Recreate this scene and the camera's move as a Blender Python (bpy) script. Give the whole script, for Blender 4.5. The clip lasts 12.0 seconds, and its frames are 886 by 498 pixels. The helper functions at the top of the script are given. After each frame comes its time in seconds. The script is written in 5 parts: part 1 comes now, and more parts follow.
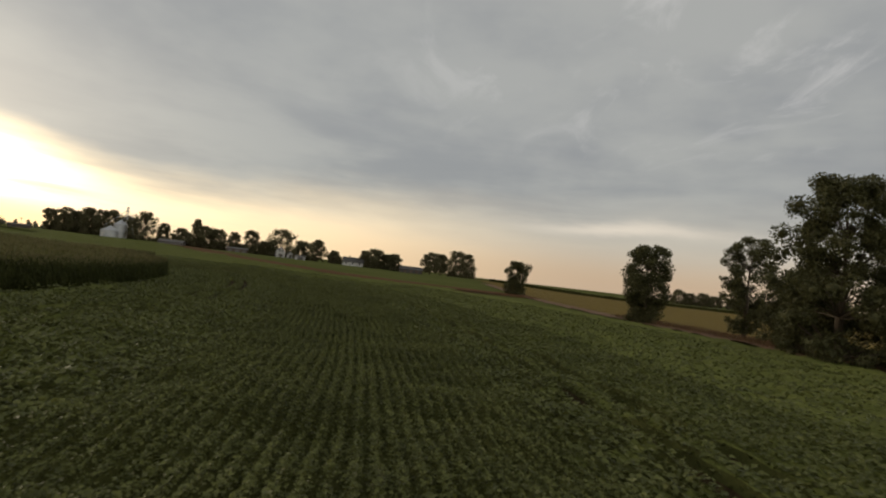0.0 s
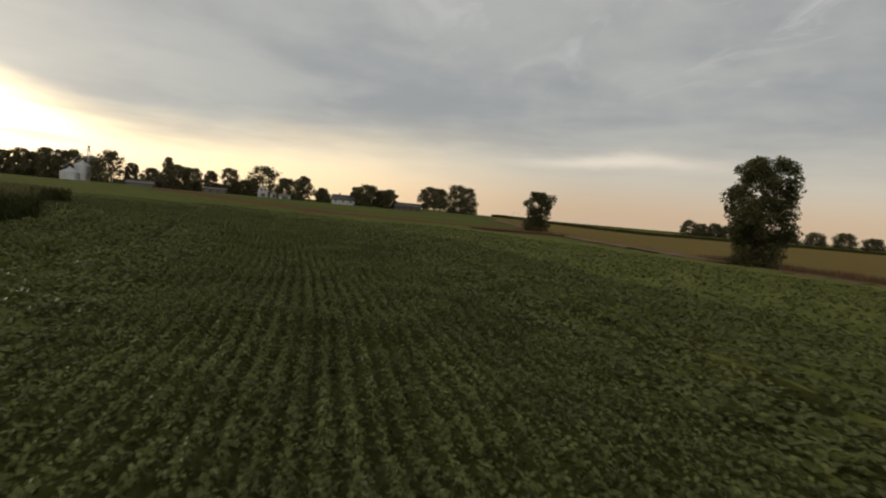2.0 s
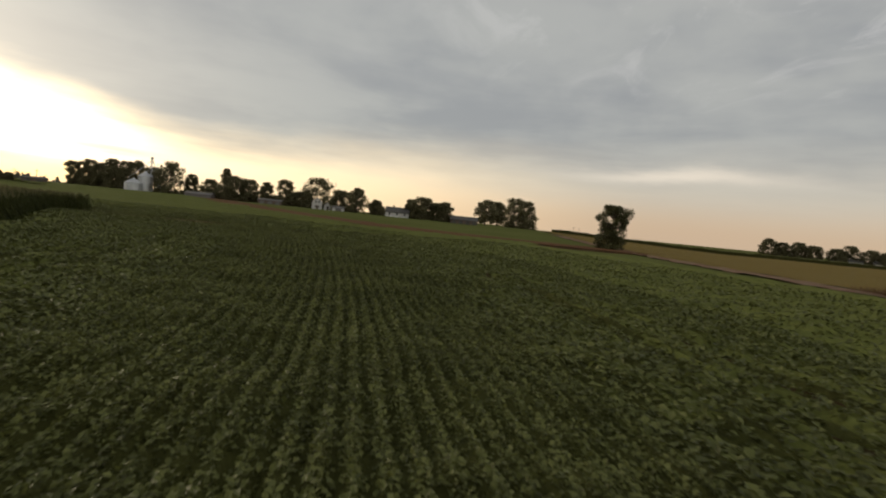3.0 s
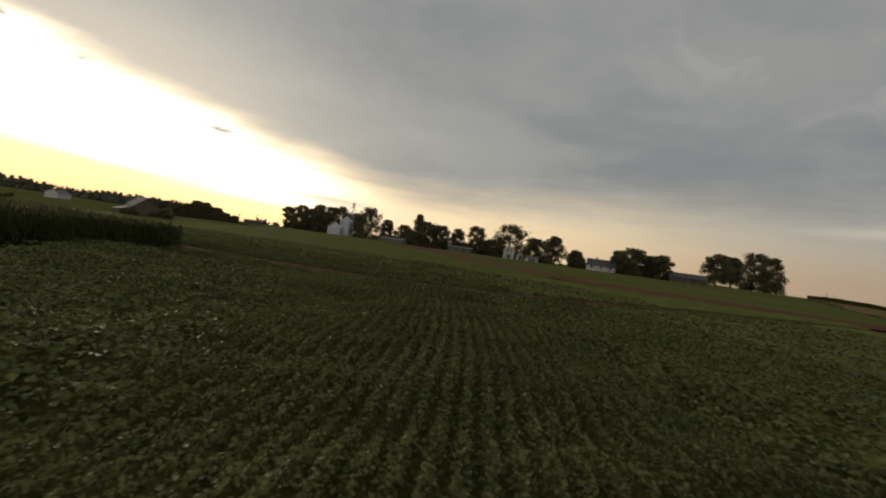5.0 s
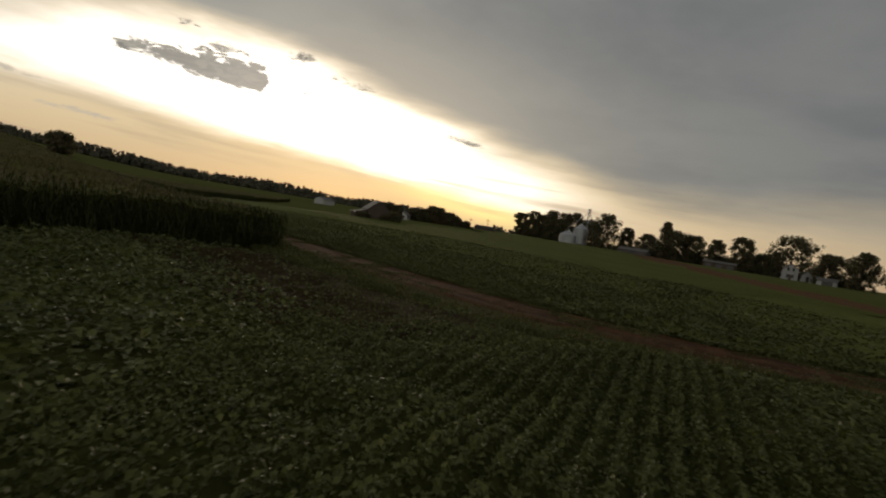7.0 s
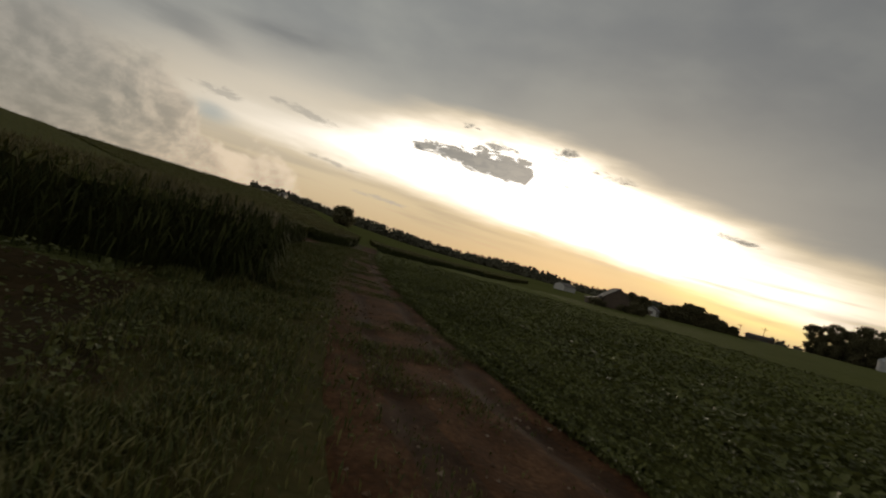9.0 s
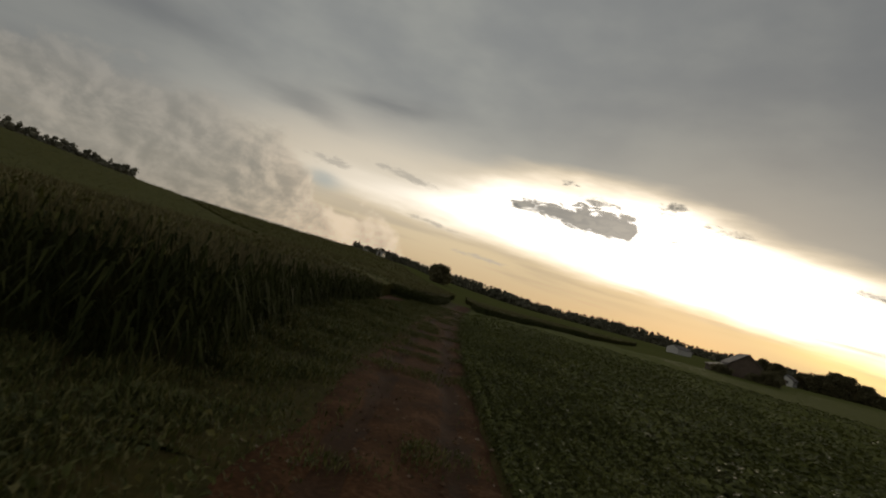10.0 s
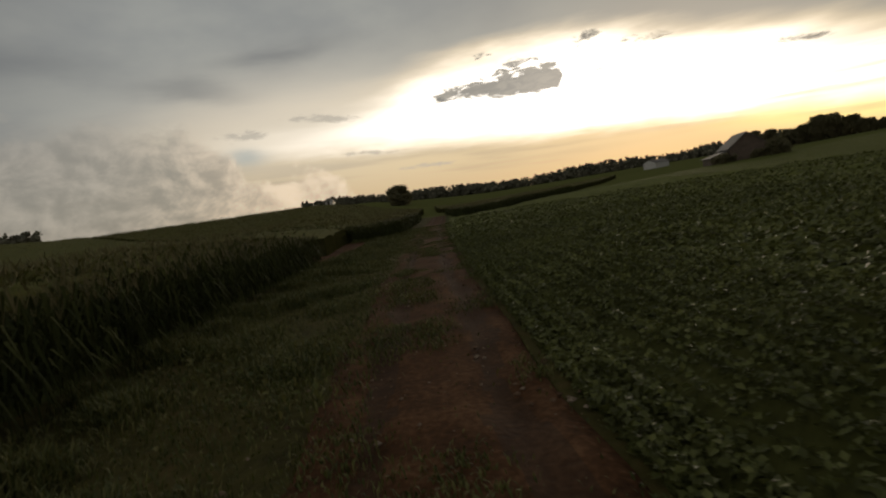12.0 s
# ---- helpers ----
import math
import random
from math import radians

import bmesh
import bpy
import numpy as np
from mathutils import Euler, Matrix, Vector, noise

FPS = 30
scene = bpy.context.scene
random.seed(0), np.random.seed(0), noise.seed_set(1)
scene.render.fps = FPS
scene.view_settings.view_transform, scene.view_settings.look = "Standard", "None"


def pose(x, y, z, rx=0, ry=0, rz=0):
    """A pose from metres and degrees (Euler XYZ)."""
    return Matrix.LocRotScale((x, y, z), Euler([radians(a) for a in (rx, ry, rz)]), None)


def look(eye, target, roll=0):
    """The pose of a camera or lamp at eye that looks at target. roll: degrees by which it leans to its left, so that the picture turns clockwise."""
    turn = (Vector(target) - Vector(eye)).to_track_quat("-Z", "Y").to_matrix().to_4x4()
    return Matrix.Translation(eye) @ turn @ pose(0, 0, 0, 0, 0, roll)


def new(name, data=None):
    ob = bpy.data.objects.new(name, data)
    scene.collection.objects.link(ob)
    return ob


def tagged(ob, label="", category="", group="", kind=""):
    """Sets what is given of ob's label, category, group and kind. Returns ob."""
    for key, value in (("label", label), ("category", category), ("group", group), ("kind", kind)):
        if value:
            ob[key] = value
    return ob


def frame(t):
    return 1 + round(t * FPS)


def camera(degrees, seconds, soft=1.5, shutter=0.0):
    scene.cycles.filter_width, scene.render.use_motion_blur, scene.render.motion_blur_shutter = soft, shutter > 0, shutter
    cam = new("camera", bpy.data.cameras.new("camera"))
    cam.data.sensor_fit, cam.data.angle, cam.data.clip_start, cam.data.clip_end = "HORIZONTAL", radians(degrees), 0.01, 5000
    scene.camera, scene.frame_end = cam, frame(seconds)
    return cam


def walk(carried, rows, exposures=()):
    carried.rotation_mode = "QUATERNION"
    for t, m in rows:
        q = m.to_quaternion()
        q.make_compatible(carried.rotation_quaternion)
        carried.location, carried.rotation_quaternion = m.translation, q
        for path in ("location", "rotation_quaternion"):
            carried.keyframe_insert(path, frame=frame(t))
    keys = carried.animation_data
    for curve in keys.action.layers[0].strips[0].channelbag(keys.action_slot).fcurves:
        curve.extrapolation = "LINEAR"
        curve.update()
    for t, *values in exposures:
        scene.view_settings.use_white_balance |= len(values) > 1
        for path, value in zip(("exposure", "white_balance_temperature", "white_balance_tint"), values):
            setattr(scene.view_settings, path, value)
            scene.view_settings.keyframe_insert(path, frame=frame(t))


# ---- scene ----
# ---------- camera ----------
cam = camera(79.0, 12.0, soft=2.1, shutter=0.1)
PATH = [
    # seconds, x, y, z, heading (degrees counter-clockwise from north), pitch, roll
    (0.0, 0.0, 0.0, 4.64, 0.71, 2.60, 6.55),
    (0.5, -0.96, 6.72, 4.48, 0.84, 1.18, 5.65),
    (1.0, -2.14, 13.71, 4.24, -0.36, -0.87, 5.37),
    (1.5, -3.45, 21.22, 3.87, -1.10, -3.02, 5.06),
    (2.0, -5.03, 28.12, 3.61, -0.89, -3.94, 4.94),
    (2.5, -5.58, 35.24, 3.52, 2.12, -3.43, 4.96),
    (2.7, -5.87, 37.93, 3.49, 3.17, -3.33, 5.24),
    (4.5, -14.71, 67.18, 3.17, 19.33, 0.21, 6.83),
    (5.0, -16.98, 74.53, 3.22, 25.57, 0.07, 7.62),
    (5.5, -18.91, 80.61, 3.28, 32.72, 0.01, 8.74),
    (6.0, -20.61, 85.88, 3.15, 38.06, 1.09, 8.95),
    (6.5, -24.17, 90.78, 3.19, 44.12, 0.66, 8.30),
    (6.7, -26.05, 92.51, 3.33, 46.87, -0.97, 9.21),
    (8.3, -37.54, 105.65, 2.05, 62.86, -0.69, 7.11),
    (8.5, -39.49, 106.99, 2.13, 65.79, 0.01, 10.18),
    (9.0, -43.87, 109.66, 2.22, 77.81, 1.18, 14.70),
    (9.5, -46.83, 110.64, 2.34, 86.13, 3.69, 18.37),
    (10.0, -50.52, 111.8, 2.51, 89.56, 4.51, 14.92),
    (10.5, -55.51, 112.63, 2.58, 88.48, 1.33, 10.84),
    (11.0, -60.91, 112.85, 2.76, 87.69, -0.37, 9.40),
    (11.5, -64.5, 112.81, 2.53, 87.62, -2.55, 4.77),
    (12.0, -68.36, 112.35, 2.38, 85.59, -4.40, -10.04),
]


def flight(t, x, y, z, heading, pitch, roll):
    h, p = radians(heading), radians(pitch)
    way = Vector((-math.sin(h) * math.cos(p), math.cos(h) * math.cos(p), math.sin(p)))
    return t, look((x, y, z), Vector((x, y, z)) + way, roll)


walk(cam, [flight(*row) for row in PATH], exposures=[(0.0, 0.26), (1.0, 0.27), (2.5, 0.38), (4.5, 0.06), (5.5, -0.38), (6.5, -0.7), (8.5, -0.85), (11.0, -0.85), (12.0, -0.75)])

# ---------- world, sun ----------
def build_world():
    world = bpy.data.worlds.new("evening_sky")
    scene.world = world
    world.use_nodes = True
    nt = world.node_tree
    nt.nodes.clear()
    L = nt.links

    def node(kind, operation="", interpolation="", data="", mix=""):
        n = nt.nodes.new(kind)
        if operation:
            n.operation = operation
        if interpolation:
            n.interpolation_type = interpolation
        if data:
            n.data_type, n.blend_type = data, mix
        return n

    def put(socket, value):
        if isinstance(value, (int, float)):
            socket.default_value = value
        else:
            L.new(value, socket)

    def m(op, a, b=0.0, c=0.0):
        n = node("ShaderNodeMath", operation=op)
        put(n.inputs[0], a), put(n.inputs[1], b), put(n.inputs[2], c)
        return n.outputs[0]

    def sstep(x, lo, hi):
        n = node("ShaderNodeMapRange", interpolation="SMOOTHSTEP")
        put(n.inputs["Value"], x), put(n.inputs["From Min"], lo), put(n.inputs["From Max"], hi)
        return n.outputs[0]

    def bump(x, centre, width):
        d = m("DIVIDE", m("SUBTRACT", x, centre), width)
        return m("POWER", 2.718, m("MULTIPLY", m("MULTIPLY", d, d), -1.0))

    def colour(r, g, b):
        n = node("ShaderNodeRGB")
        n.outputs[0].default_value = (r, g, b, 1)
        return n.outputs[0]

    def blend(fac, a, b, kind="MIX"):
        n = node("ShaderNodeMix", data="RGBA", mix=kind)
        put(n.inputs[0], fac)
        L.new(a, n.inputs[6]), L.new(b, n.inputs[7])
        return n.outputs[2]

    def vec(x, y, z):
        n = node("ShaderNodeCombineXYZ")
        put(n.inputs[0], x), put(n.inputs[1], y), put(n.inputs[2], z)
        return n.outputs[0]

    def tex(v, scale, detail=6.0, rough=0.55, lac=2.0, dist=0.0):
        n = node("ShaderNodeTexNoise")
        L.new(v, n.inputs["Vector"])
        n.inputs["Scale"].default_value, n.inputs["Detail"].default_value = scale, detail
        n.inputs["Roughness"].default_value, n.inputs["Distortion"].default_value = rough, dist
        return n.outputs[0]

    def curve(x, points):
        n = node("ShaderNodeFloatCurve")
        c = n.mapping.curves[0]
        for i, (a, b) in enumerate(points):
            if i < 2:
                c.points[i].location = (a, b)
            else:
                c.points.new(a, b)
        n.mapping.use_clip = False
        n.mapping.update()
        put(n.inputs["Value"], x)
        return n.outputs[0]

    co = node("ShaderNodeTexCoord").outputs["Generated"]
    sep = node("ShaderNodeSeparateXYZ")
    L.new(co, sep.inputs[0])
    x, y, z = sep.outputs
    az = m("DEGREES", m("ARCTAN2", m("MULTIPLY", x, -1.0), y))
    el = m("SUBTRACT", m("DEGREES", m("ARCSINE", z)), 0.35)
    sky_v = vec(m("MULTIPLY", az, 0.1), m("MULTIPLY", el, 0.1), 0.0)
    flat_v = vec(m("MULTIPLY", az, 0.035), m("MULTIPLY", el, 0.16), 3.0)

    # a plane of cloud overhead: direction projected on the deck
    zc = m("MAXIMUM", z, 0.06)
    deck_v = vec(m("DIVIDE", x, zc), m("DIVIDE", y, zc), 1.0)

    wob = m("MULTIPLY", m("SUBTRACT", tex(flat_v, 2.2, 5.0), 0.5), 3.2)
    ele = m("ADD", el, wob)

    # height of the deck's lower edge along the horizon
    a01 = m("DIVIDE", m("ADD", az, 180.0), 360.0)
    edge = m("MULTIPLY", curve(a01, [((a + 180) / 360, e / 30) for a, e in SKY_EDGE]), 30.0)
    under = m("SUBTRACT", ele, edge)
    soft = m("ADD", 1.0, m("MULTIPLY", sstep(m("ABSOLUTE", m("SUBTRACT", az, 62.0)), 12.0, 60.0), 2.2))
    deck = sstep(m("DIVIDE", under, soft), -1.1, 1.6)

    # deck colour: grey, darker and bluer patches, lighter streaks to the north
    d1 = tex(deck_v, 0.55, 5.0, 0.55, dist=0.4)
    d2 = tex(vec(m("MULTIPLY", az, 0.06), m("MULTIPLY", el, 0.11), 7.0), 1.5, 4.0, 0.5)
    grey = blend(sstep(m("ADD", m("MULTIPLY", d1, 0.55), m("MULTIPLY", d2, 0.45)), 0.36, 0.64), colour(*DECK_DARK), colour(*DECK_LIGHT))
    streaks = m("MULTIPLY", sstep(tex(vec(m("DIVIDE", x, zc), m("DIVIDE", y, m("MULTIPLY", zc, 2.6)), 5.0), 2.4, 7.0, 0.6, dist=0.8), 0.52, 0.72), m("MULTIPLY", sstep(el, 9.0, 24.0), sstep(az, 25.0, -25.0)))
    grey = blend(m("MULTIPLY", streaks, 0.62), grey, colour(*DECK_STREAK))
    grey = blend(m("SUBTRACT", sstep(az, 25.0, 95.0), m("MULTIPLY", sstep(az, 108.0, 128.0), 0.6)), grey, blend(1.0, grey, colour(1.72, 1.72, 1.64), "MULTIPLY"))
    glow_d = m("ADD", m("POWER", m("DIVIDE", m("SUBTRACT", az, 62.0), 26.0), 2.0), m("POWER", m("DIVIDE", m("SUBTRACT", el, 9.0), 9.0), 2.0))
    glow_w = m("POWER", 2.718, m("MULTIPLY", glow_d, -1.0))
    grey = blend(m("MULTIPLY", glow_w, 0.75), grey, colour(*DECK_GLOW))

    # added brightness in the unseen south-eastern sky, to lift sides turned from the sun
    thin = sstep(m("SUBTRACT", m("MULTIPLY", x, 0.6), m("MULTIPLY", y, 0.8)), 0.18, 0.85)
    grey = blend(thin, grey, blend(1.0, grey, colour(2.5, 2.4, 2.25), "MULTIPLY"))
    tail_d = m("ADD", m("POWER", m("DIVIDE", m("SUBTRACT", az, 97.0), 13.0), 2.0), m("POWER", m("DIVIDE", m("SUBTRACT", el, 10.0), 4.5), 2.0))
    grey = blend(m("MULTIPLY", m("POWER", 2.718, m("MULTIPLY", tail_d, -1.0)), 0.7), grey, colour(*DECK_TAIL))

    # clear strip under the deck
    warm = blend(sstep(el, 0.0, 6.0), colour(*LOW_WARM), colour(*HIGH_WARM))
    side = sstep(m("ABSOLUTE", m("SUBTRACT", az, 58.0)), 28.0, 75.0)
    warm = blend(side, warm, blend(sstep(el, 0.5, 5.5), colour(*LOW_SIDE), colour(*HIGH_SIDE)))
    # the bright gap: from a slanting lower edge up to the deck
    low_edge = m("ADD", 3.9, m("MULTIPLY", m("SUBTRACT", az, 60.0), 0.10))
    rise = sstep(m("SUBTRACT", ele, low_edge), -1.2, 2.8)
    gap = m("MULTIPLY", rise, m("MAXIMUM", bump(az, 64.0, 19.0), m("MULTIPLY", bump(az, 91.0, 22.0), 0.75)))
    gap = m("MULTIPLY", gap, m("SUBTRACT", 1.0, m("MULTIPLY", sstep(under, -4.5, 0.6), 0.93)))
    halo_d = m("ADD", m("POWER", m("DIVIDE", m("SUBTRACT", az, 48.0), 8.0), 2.0), m("POWER", m("DIVIDE", m("SUBTRACT", m("SUBTRACT", el, 2.0), m("MULTIPLY", m("SUBTRACT", az, 48.0), 0.12)), 1.3), 2.0))
    halo_w = m("POWER", 2.718, m("MULTIPLY", halo_d, -1.0))
    strip = blend(m("MULTIPLY", halo_w, 0.95), warm, colour(*HALO))
    strip = blend(m("MINIMUM", m("MULTIPLY", gap, 1.2), 1.0), strip, colour(*SUN_GAP))
    # thin grey bars in the strip
    bars = m("MULTIPLY", sstep(tex(vec(m("MULTIPLY", az, 0.03), m("MULTIPLY", m("SUBTRACT", el, m("MULTIPLY", az, 0.05)), 0.5), 11.0), 1.6, 5.0, 0.55), 0.44, 0.68), m("MULTIPLY", m("SUBTRACT", 1.0, sstep(el, 4.0, 10.5)), sstep(az, 14.0, 34.0)))
    strip = blend(m("MULTIPLY", bars, 0.7), strip, colour(*BAR))
    out = blend(deck, strip, grey)
    tail_d = m("ADD", m("POWER", m("DIVIDE", m("SUBTRACT", az, 98.0), 14.0), 2.0), m("POWER", m("DIVIDE", m("SUBTRACT", el, 10.0), 4.2), 2.0))
    out = blend(m("MULTIPLY", m("POWER", 2.718, m("MULTIPLY", tail_d, -1.0)), 0.75), out, colour(*DECK_TAIL))
    # a broad pale streak low in the north-east
    pale_d = m("ADD", m("POWER", m("DIVIDE", m("ADD", az, 18.0), 9.0), 2.0), m("POWER", m("DIVIDE", m("SUBTRACT", ele, 6.0), 0.75), 2.0))
    out = blend(m("MULTIPLY", m("POWER", 2.718, m("MULTIPLY", pale_d, -1.0)), 0.75), out, colour(*PALE))

    # a small hole of blue sky between the cumulus heads
    hole_d = m("ADD", m("POWER", m("DIVIDE", m("SUBTRACT", az, 103.6), 2.0), 2.0), m("POWER", m("DIVIDE", m("SUBTRACT", ele, 8.0), 0.9), 2.0))
    out = blend(m("MULTIPLY", m("POWER", 2.718, m("MULTIPLY", hole_d, -1.0)), 0.6), out, colour(0.50, 0.60, 0.62))
    # cumulus bank to the west-south-west, lit from the side of the sun
    cum_n = tex(vec(m("MULTIPLY", az, 0.1), m("MULTIPLY", el, 0.13), 2.0), 2.2, 7.0, 0.6, dist=0.25)
    cum_s = tex(vec(m("MULTIPLY", m("SUBTRACT", az, 0.9), 0.1), m("MULTIPLY", m("ADD", el, 0.5), 0.13), 2.0), 2.2, 7.0, 0.6, dist=0.25)
    cum_top = m("MULTIPLY", curve(a01, [((a + 180) / 360, e / 30) for a, e in CUMULUS_TOP]), 30.0)
    depth = m("ADD", m("SUBTRACT", cum_top, el), m("MULTIPLY", m("SUBTRACT", cum_n, 0.5), 8.0))
    cum = m("MULTIPLY", sstep(depth, -0.5, 1.1), sstep(az, 88.0, 96.0))
    relief = m("ADD", m("SUBTRACT", cum_n, cum_s), m("ADD", m("MULTIPLY", sstep(depth, 3.0, 0.0), 0.05), m("MULTIPLY", sstep(az, 108.0, 98.0), 0.07)))
    cum_c = blend(sstep(relief, -0.16, 0.22), blend(sstep(az, 112.0, 99.0), colour(*CUM_DARK), colour(*CUM_WARM)), blend(sstep(az, 118.0, 98.0), colour(*CUM_GREY), colour(*CUM_LIGHT)))
    out = blend(m("MULTIPLY", cum, m("SUBTRACT", 0.78, m("MULTIPLY", sstep(el, 8.0, 14.0), 0.5))), out, cum_c)

    # torn dark clouds in front of the bright gap
    torn = m("ADD", m("MULTIPLY", tex(vec(m("MULTIPLY", az, 0.1), m("MULTIPLY", el, 0.3), 4.0), 6.0, 9.0, 0.6, dist=0.9), 0.75), m("MULTIPLY", tex(vec(m("MULTIPLY", az, 0.1), m("MULTIPLY", el, 0.22), 9.0), 2.0, 3.0), 0.25))
    u = m("DIVIDE", m("SUBTRACT", 77.2, az), 6.4)
    v = m("ADD", m("DIVIDE", m("SUBTRACT", el, 10.75), 1.5), m("MULTIPLY", u, 0.16))
    thick = m("MULTIPLY", m("ADD", 0.27, m("MULTIPLY", sstep(u, -0.9, 0.35), 0.58)), sstep(m("ABSOLUTE", u), 1.12, 0.92))
    body = m("ADD", m("SUBTRACT", thick, m("ABSOLUTE", v)), m("MULTIPLY", m("SUBTRACT", torn, 0.5), m("ADD", 1.5, m("MULTIPLY", sstep(v, -0.2, 0.6), 1.6))))
    body = m("MULTIPLY", sstep(body, -0.2, 0.22), sstep(thick, 0.0, 0.1))
    out = blend(m("MULTIPLY", body, 0.95), out, blend(sstep(torn, 0.4, 0.62), colour(*TORN_DARK), colour(*TORN_LIT)))
    for a, e, wa, we, thr, tilt in TORN:
        e2 = m("ADD", m("SUBTRACT", el, e), m("MULTIPLY", m("SUBTRACT", az, a), tilt))
        win = m("MULTIPLY", bump(az, a, wa), m("POWER", 2.718, m("MULTIPLY", m("POWER", m("DIVIDE", e2, we), 2.0), -1.0)))
        mask = m("MULTIPLY", sstep(m("ADD", win, m("MULTIPLY", m("SUBTRACT", torn, 0.5), 3.3)), thr, thr + 0.75), sstep(win, 0.06, 0.4))
        out = blend(m("MULTIPLY", mask, 0.92), out, blend(mask, colour(*TORN_EDGE), colour(*TORN_DARK)))

    # pale ragged puffs to the left of the gap, and a short bright streak low down
    for a, e, wa, we, thr, tilt in PUFF:
        e2 = m("ADD", m("SUBTRACT", el, e), m("MULTIPLY", m("SUBTRACT", az, a), tilt))
        win = m("MULTIPLY", bump(az, a, wa), m("POWER", 2.718, m("MULTIPLY", m("POWER", m("DIVIDE", e2, we), 2.0), -1.0)))
        mask = m("MULTIPLY", sstep(m("ADD", win, m("MULTIPLY", m("SUBTRACT", torn, 0.5), 2.6)), thr, thr + 0.6), sstep(win, 0.05, 0.4))
        out = blend(m("MULTIPLY", mask, 0.8), out, colour(*PUFF_GREY))
    streak_d = m("ADD", m("POWER", m("DIVIDE", m("SUBTRACT", az, 70.0), 1.5), 2.0), m("POWER", m("DIVIDE", m("SUBTRACT", m("SUBTRACT", el, 4.6), m("MULTIPLY", m("SUBTRACT", az, 70.0), 0.08)), 0.12), 2.0))
    out = blend(m("MULTIPLY", m("POWER", 2.718, m("MULTIPLY", streak_d, -1.0)), 0.7), out, colour(1.7, 1.5, 1.1))

    # soft grey streaks higher up in the west
    for a, e, wa, we, tilt in VEIL:
        e2 = m("ADD", m("SUBTRACT", ele, e), m("MULTIPLY", m("SUBTRACT", az, a), tilt))
        win = m("MULTIPLY", bump(az, a, wa), m("POWER", 2.718, m("MULTIPLY", m("POWER", m("DIVIDE", e2, we), 2.0), -1.0)))
        out = blend(m("MULTIPLY", win, 0.5), out, colour(*DECK_DARK))

    # below the horizon the sky ends in haze
    out = blend(sstep(el, -0.2, -3.0), out, colour(0.06, 0.065, 0.04))
    sky = node("ShaderNodeTexSky")
    sky.sky_type, sky.sun_disc = "NISHITA", False
    sky.sun_elevation, sky.sun_rotation = radians(6.0), radians(-62.0)
    bg1 = node("ShaderNodeBackground")
    L.new(sky.outputs[0], bg1.inputs[0])
    bg1.inputs[1].default_value = 0.009
    bg2 = node("ShaderNodeBackground")
    L.new(out, bg2.inputs[0])
    bg2.inputs[1].default_value = 1.0
    add = node("ShaderNodeAddShader")
    L.new(bg1.outputs[0], add.inputs[0]), L.new(bg2.outputs[0], add.inputs[1])
    L.new(add.outputs[0], node("ShaderNodeOutputWorld").inputs[0])


# sky: degrees of heading (counter-clockwise from north) and height
SKY_EDGE = [(-180, 6), (-60, 5.5), (-20, 5.5), (10, 4.8), (28, 4.6), (40, 7.4), (50, 9.6), (62, 13.0), (70, 14.2), (80, 14.3), (92, 11.8), (105, 10.5), (120, 8.5), (180, 6)]
CUMULUS_TOP = [(-180, 0), (80, 0), (92, 1.5), (96, 5.6), (99, 6.4), (102, 5.2), (105, 7.6), (108, 10.2), (113, 11.8), (120, 12.4), (134, 11.0), (150, 8), (180, 2)]
DECK_DARK, DECK_LIGHT, DECK_STREAK, DECK_GLOW, DECK_TAIL = (0.240, 0.246, 0.252), (0.322, 0.324, 0.311), (0.52, 0.505, 0.49), (0.85, 0.76, 0.62), (1.15, 1.02, 0.82)
LOW_WARM, HIGH_WARM, LOW_SIDE, HIGH_SIDE = (0.98, 0.72, 0.43), (1.2, 0.94, 0.58), (0.45, 0.335, 0.235), (0.46, 0.415, 0.345)
HALO, SUN_GAP, BAR, PALE = (2.1, 1.6, 0.62), (6.0, 5.5, 4.9), (0.70, 0.565, 0.40), (0.66, 0.58, 0.48)
CUM_DARK, CUM_GREY, CUM_WARM, CUM_LIGHT = (0.39, 0.37, 0.325), (0.66, 0.60, 0.51), (0.74, 0.60, 0.46), (1.5, 1.2, 0.88)
TORN_EDGE, TORN_DARK, TORN_LIT = (1.1, 1.0, 0.8), (0.31, 0.30, 0.28), (0.45, 0.42, 0.365)
TORN = [(74.5, 12.6, 3.4, 0.8, 0.5, 0.0), (68.0, 13.4, 2.6, 1.0, 0.65, 0.2), (62.3, 12.0, 3.2, 1.0, 0.6, -0.1), (49.7, 8.4, 3.0, 0.5, 0.5, -0.12), (82.5, 10.5, 2.6, 0.4, 0.4, -0.1), (78.2, 14.0, 1.6, 0.5, 0.55, 0.0), (67.6, 13.6, 1.0, 0.9, 0.5, 0.0), (66.7, 10.3, 0.9, 0.3, 0.5, 0.0)]
PUFF_GREY = (0.78, 0.70, 0.58)
PUFF = [(95.5, 10.6, 4.6, 0.55, 0.45, -0.12), (103.5, 9.9, 3.0, 0.7, 0.5, 0.0), (92.0, 6.6, 4.5, 0.35, 0.5, -0.1), (85.0, 4.2, 6.0, 0.35, 0.5, -0.06)]
VEIL = [(108.0, 14.4, 4.5, 0.9, -0.1), (99.0, 17.0, 6.0, 0.8, 0.1), (122.0, 17.5, 7.0, 1.4, -0.05)]
build_world()

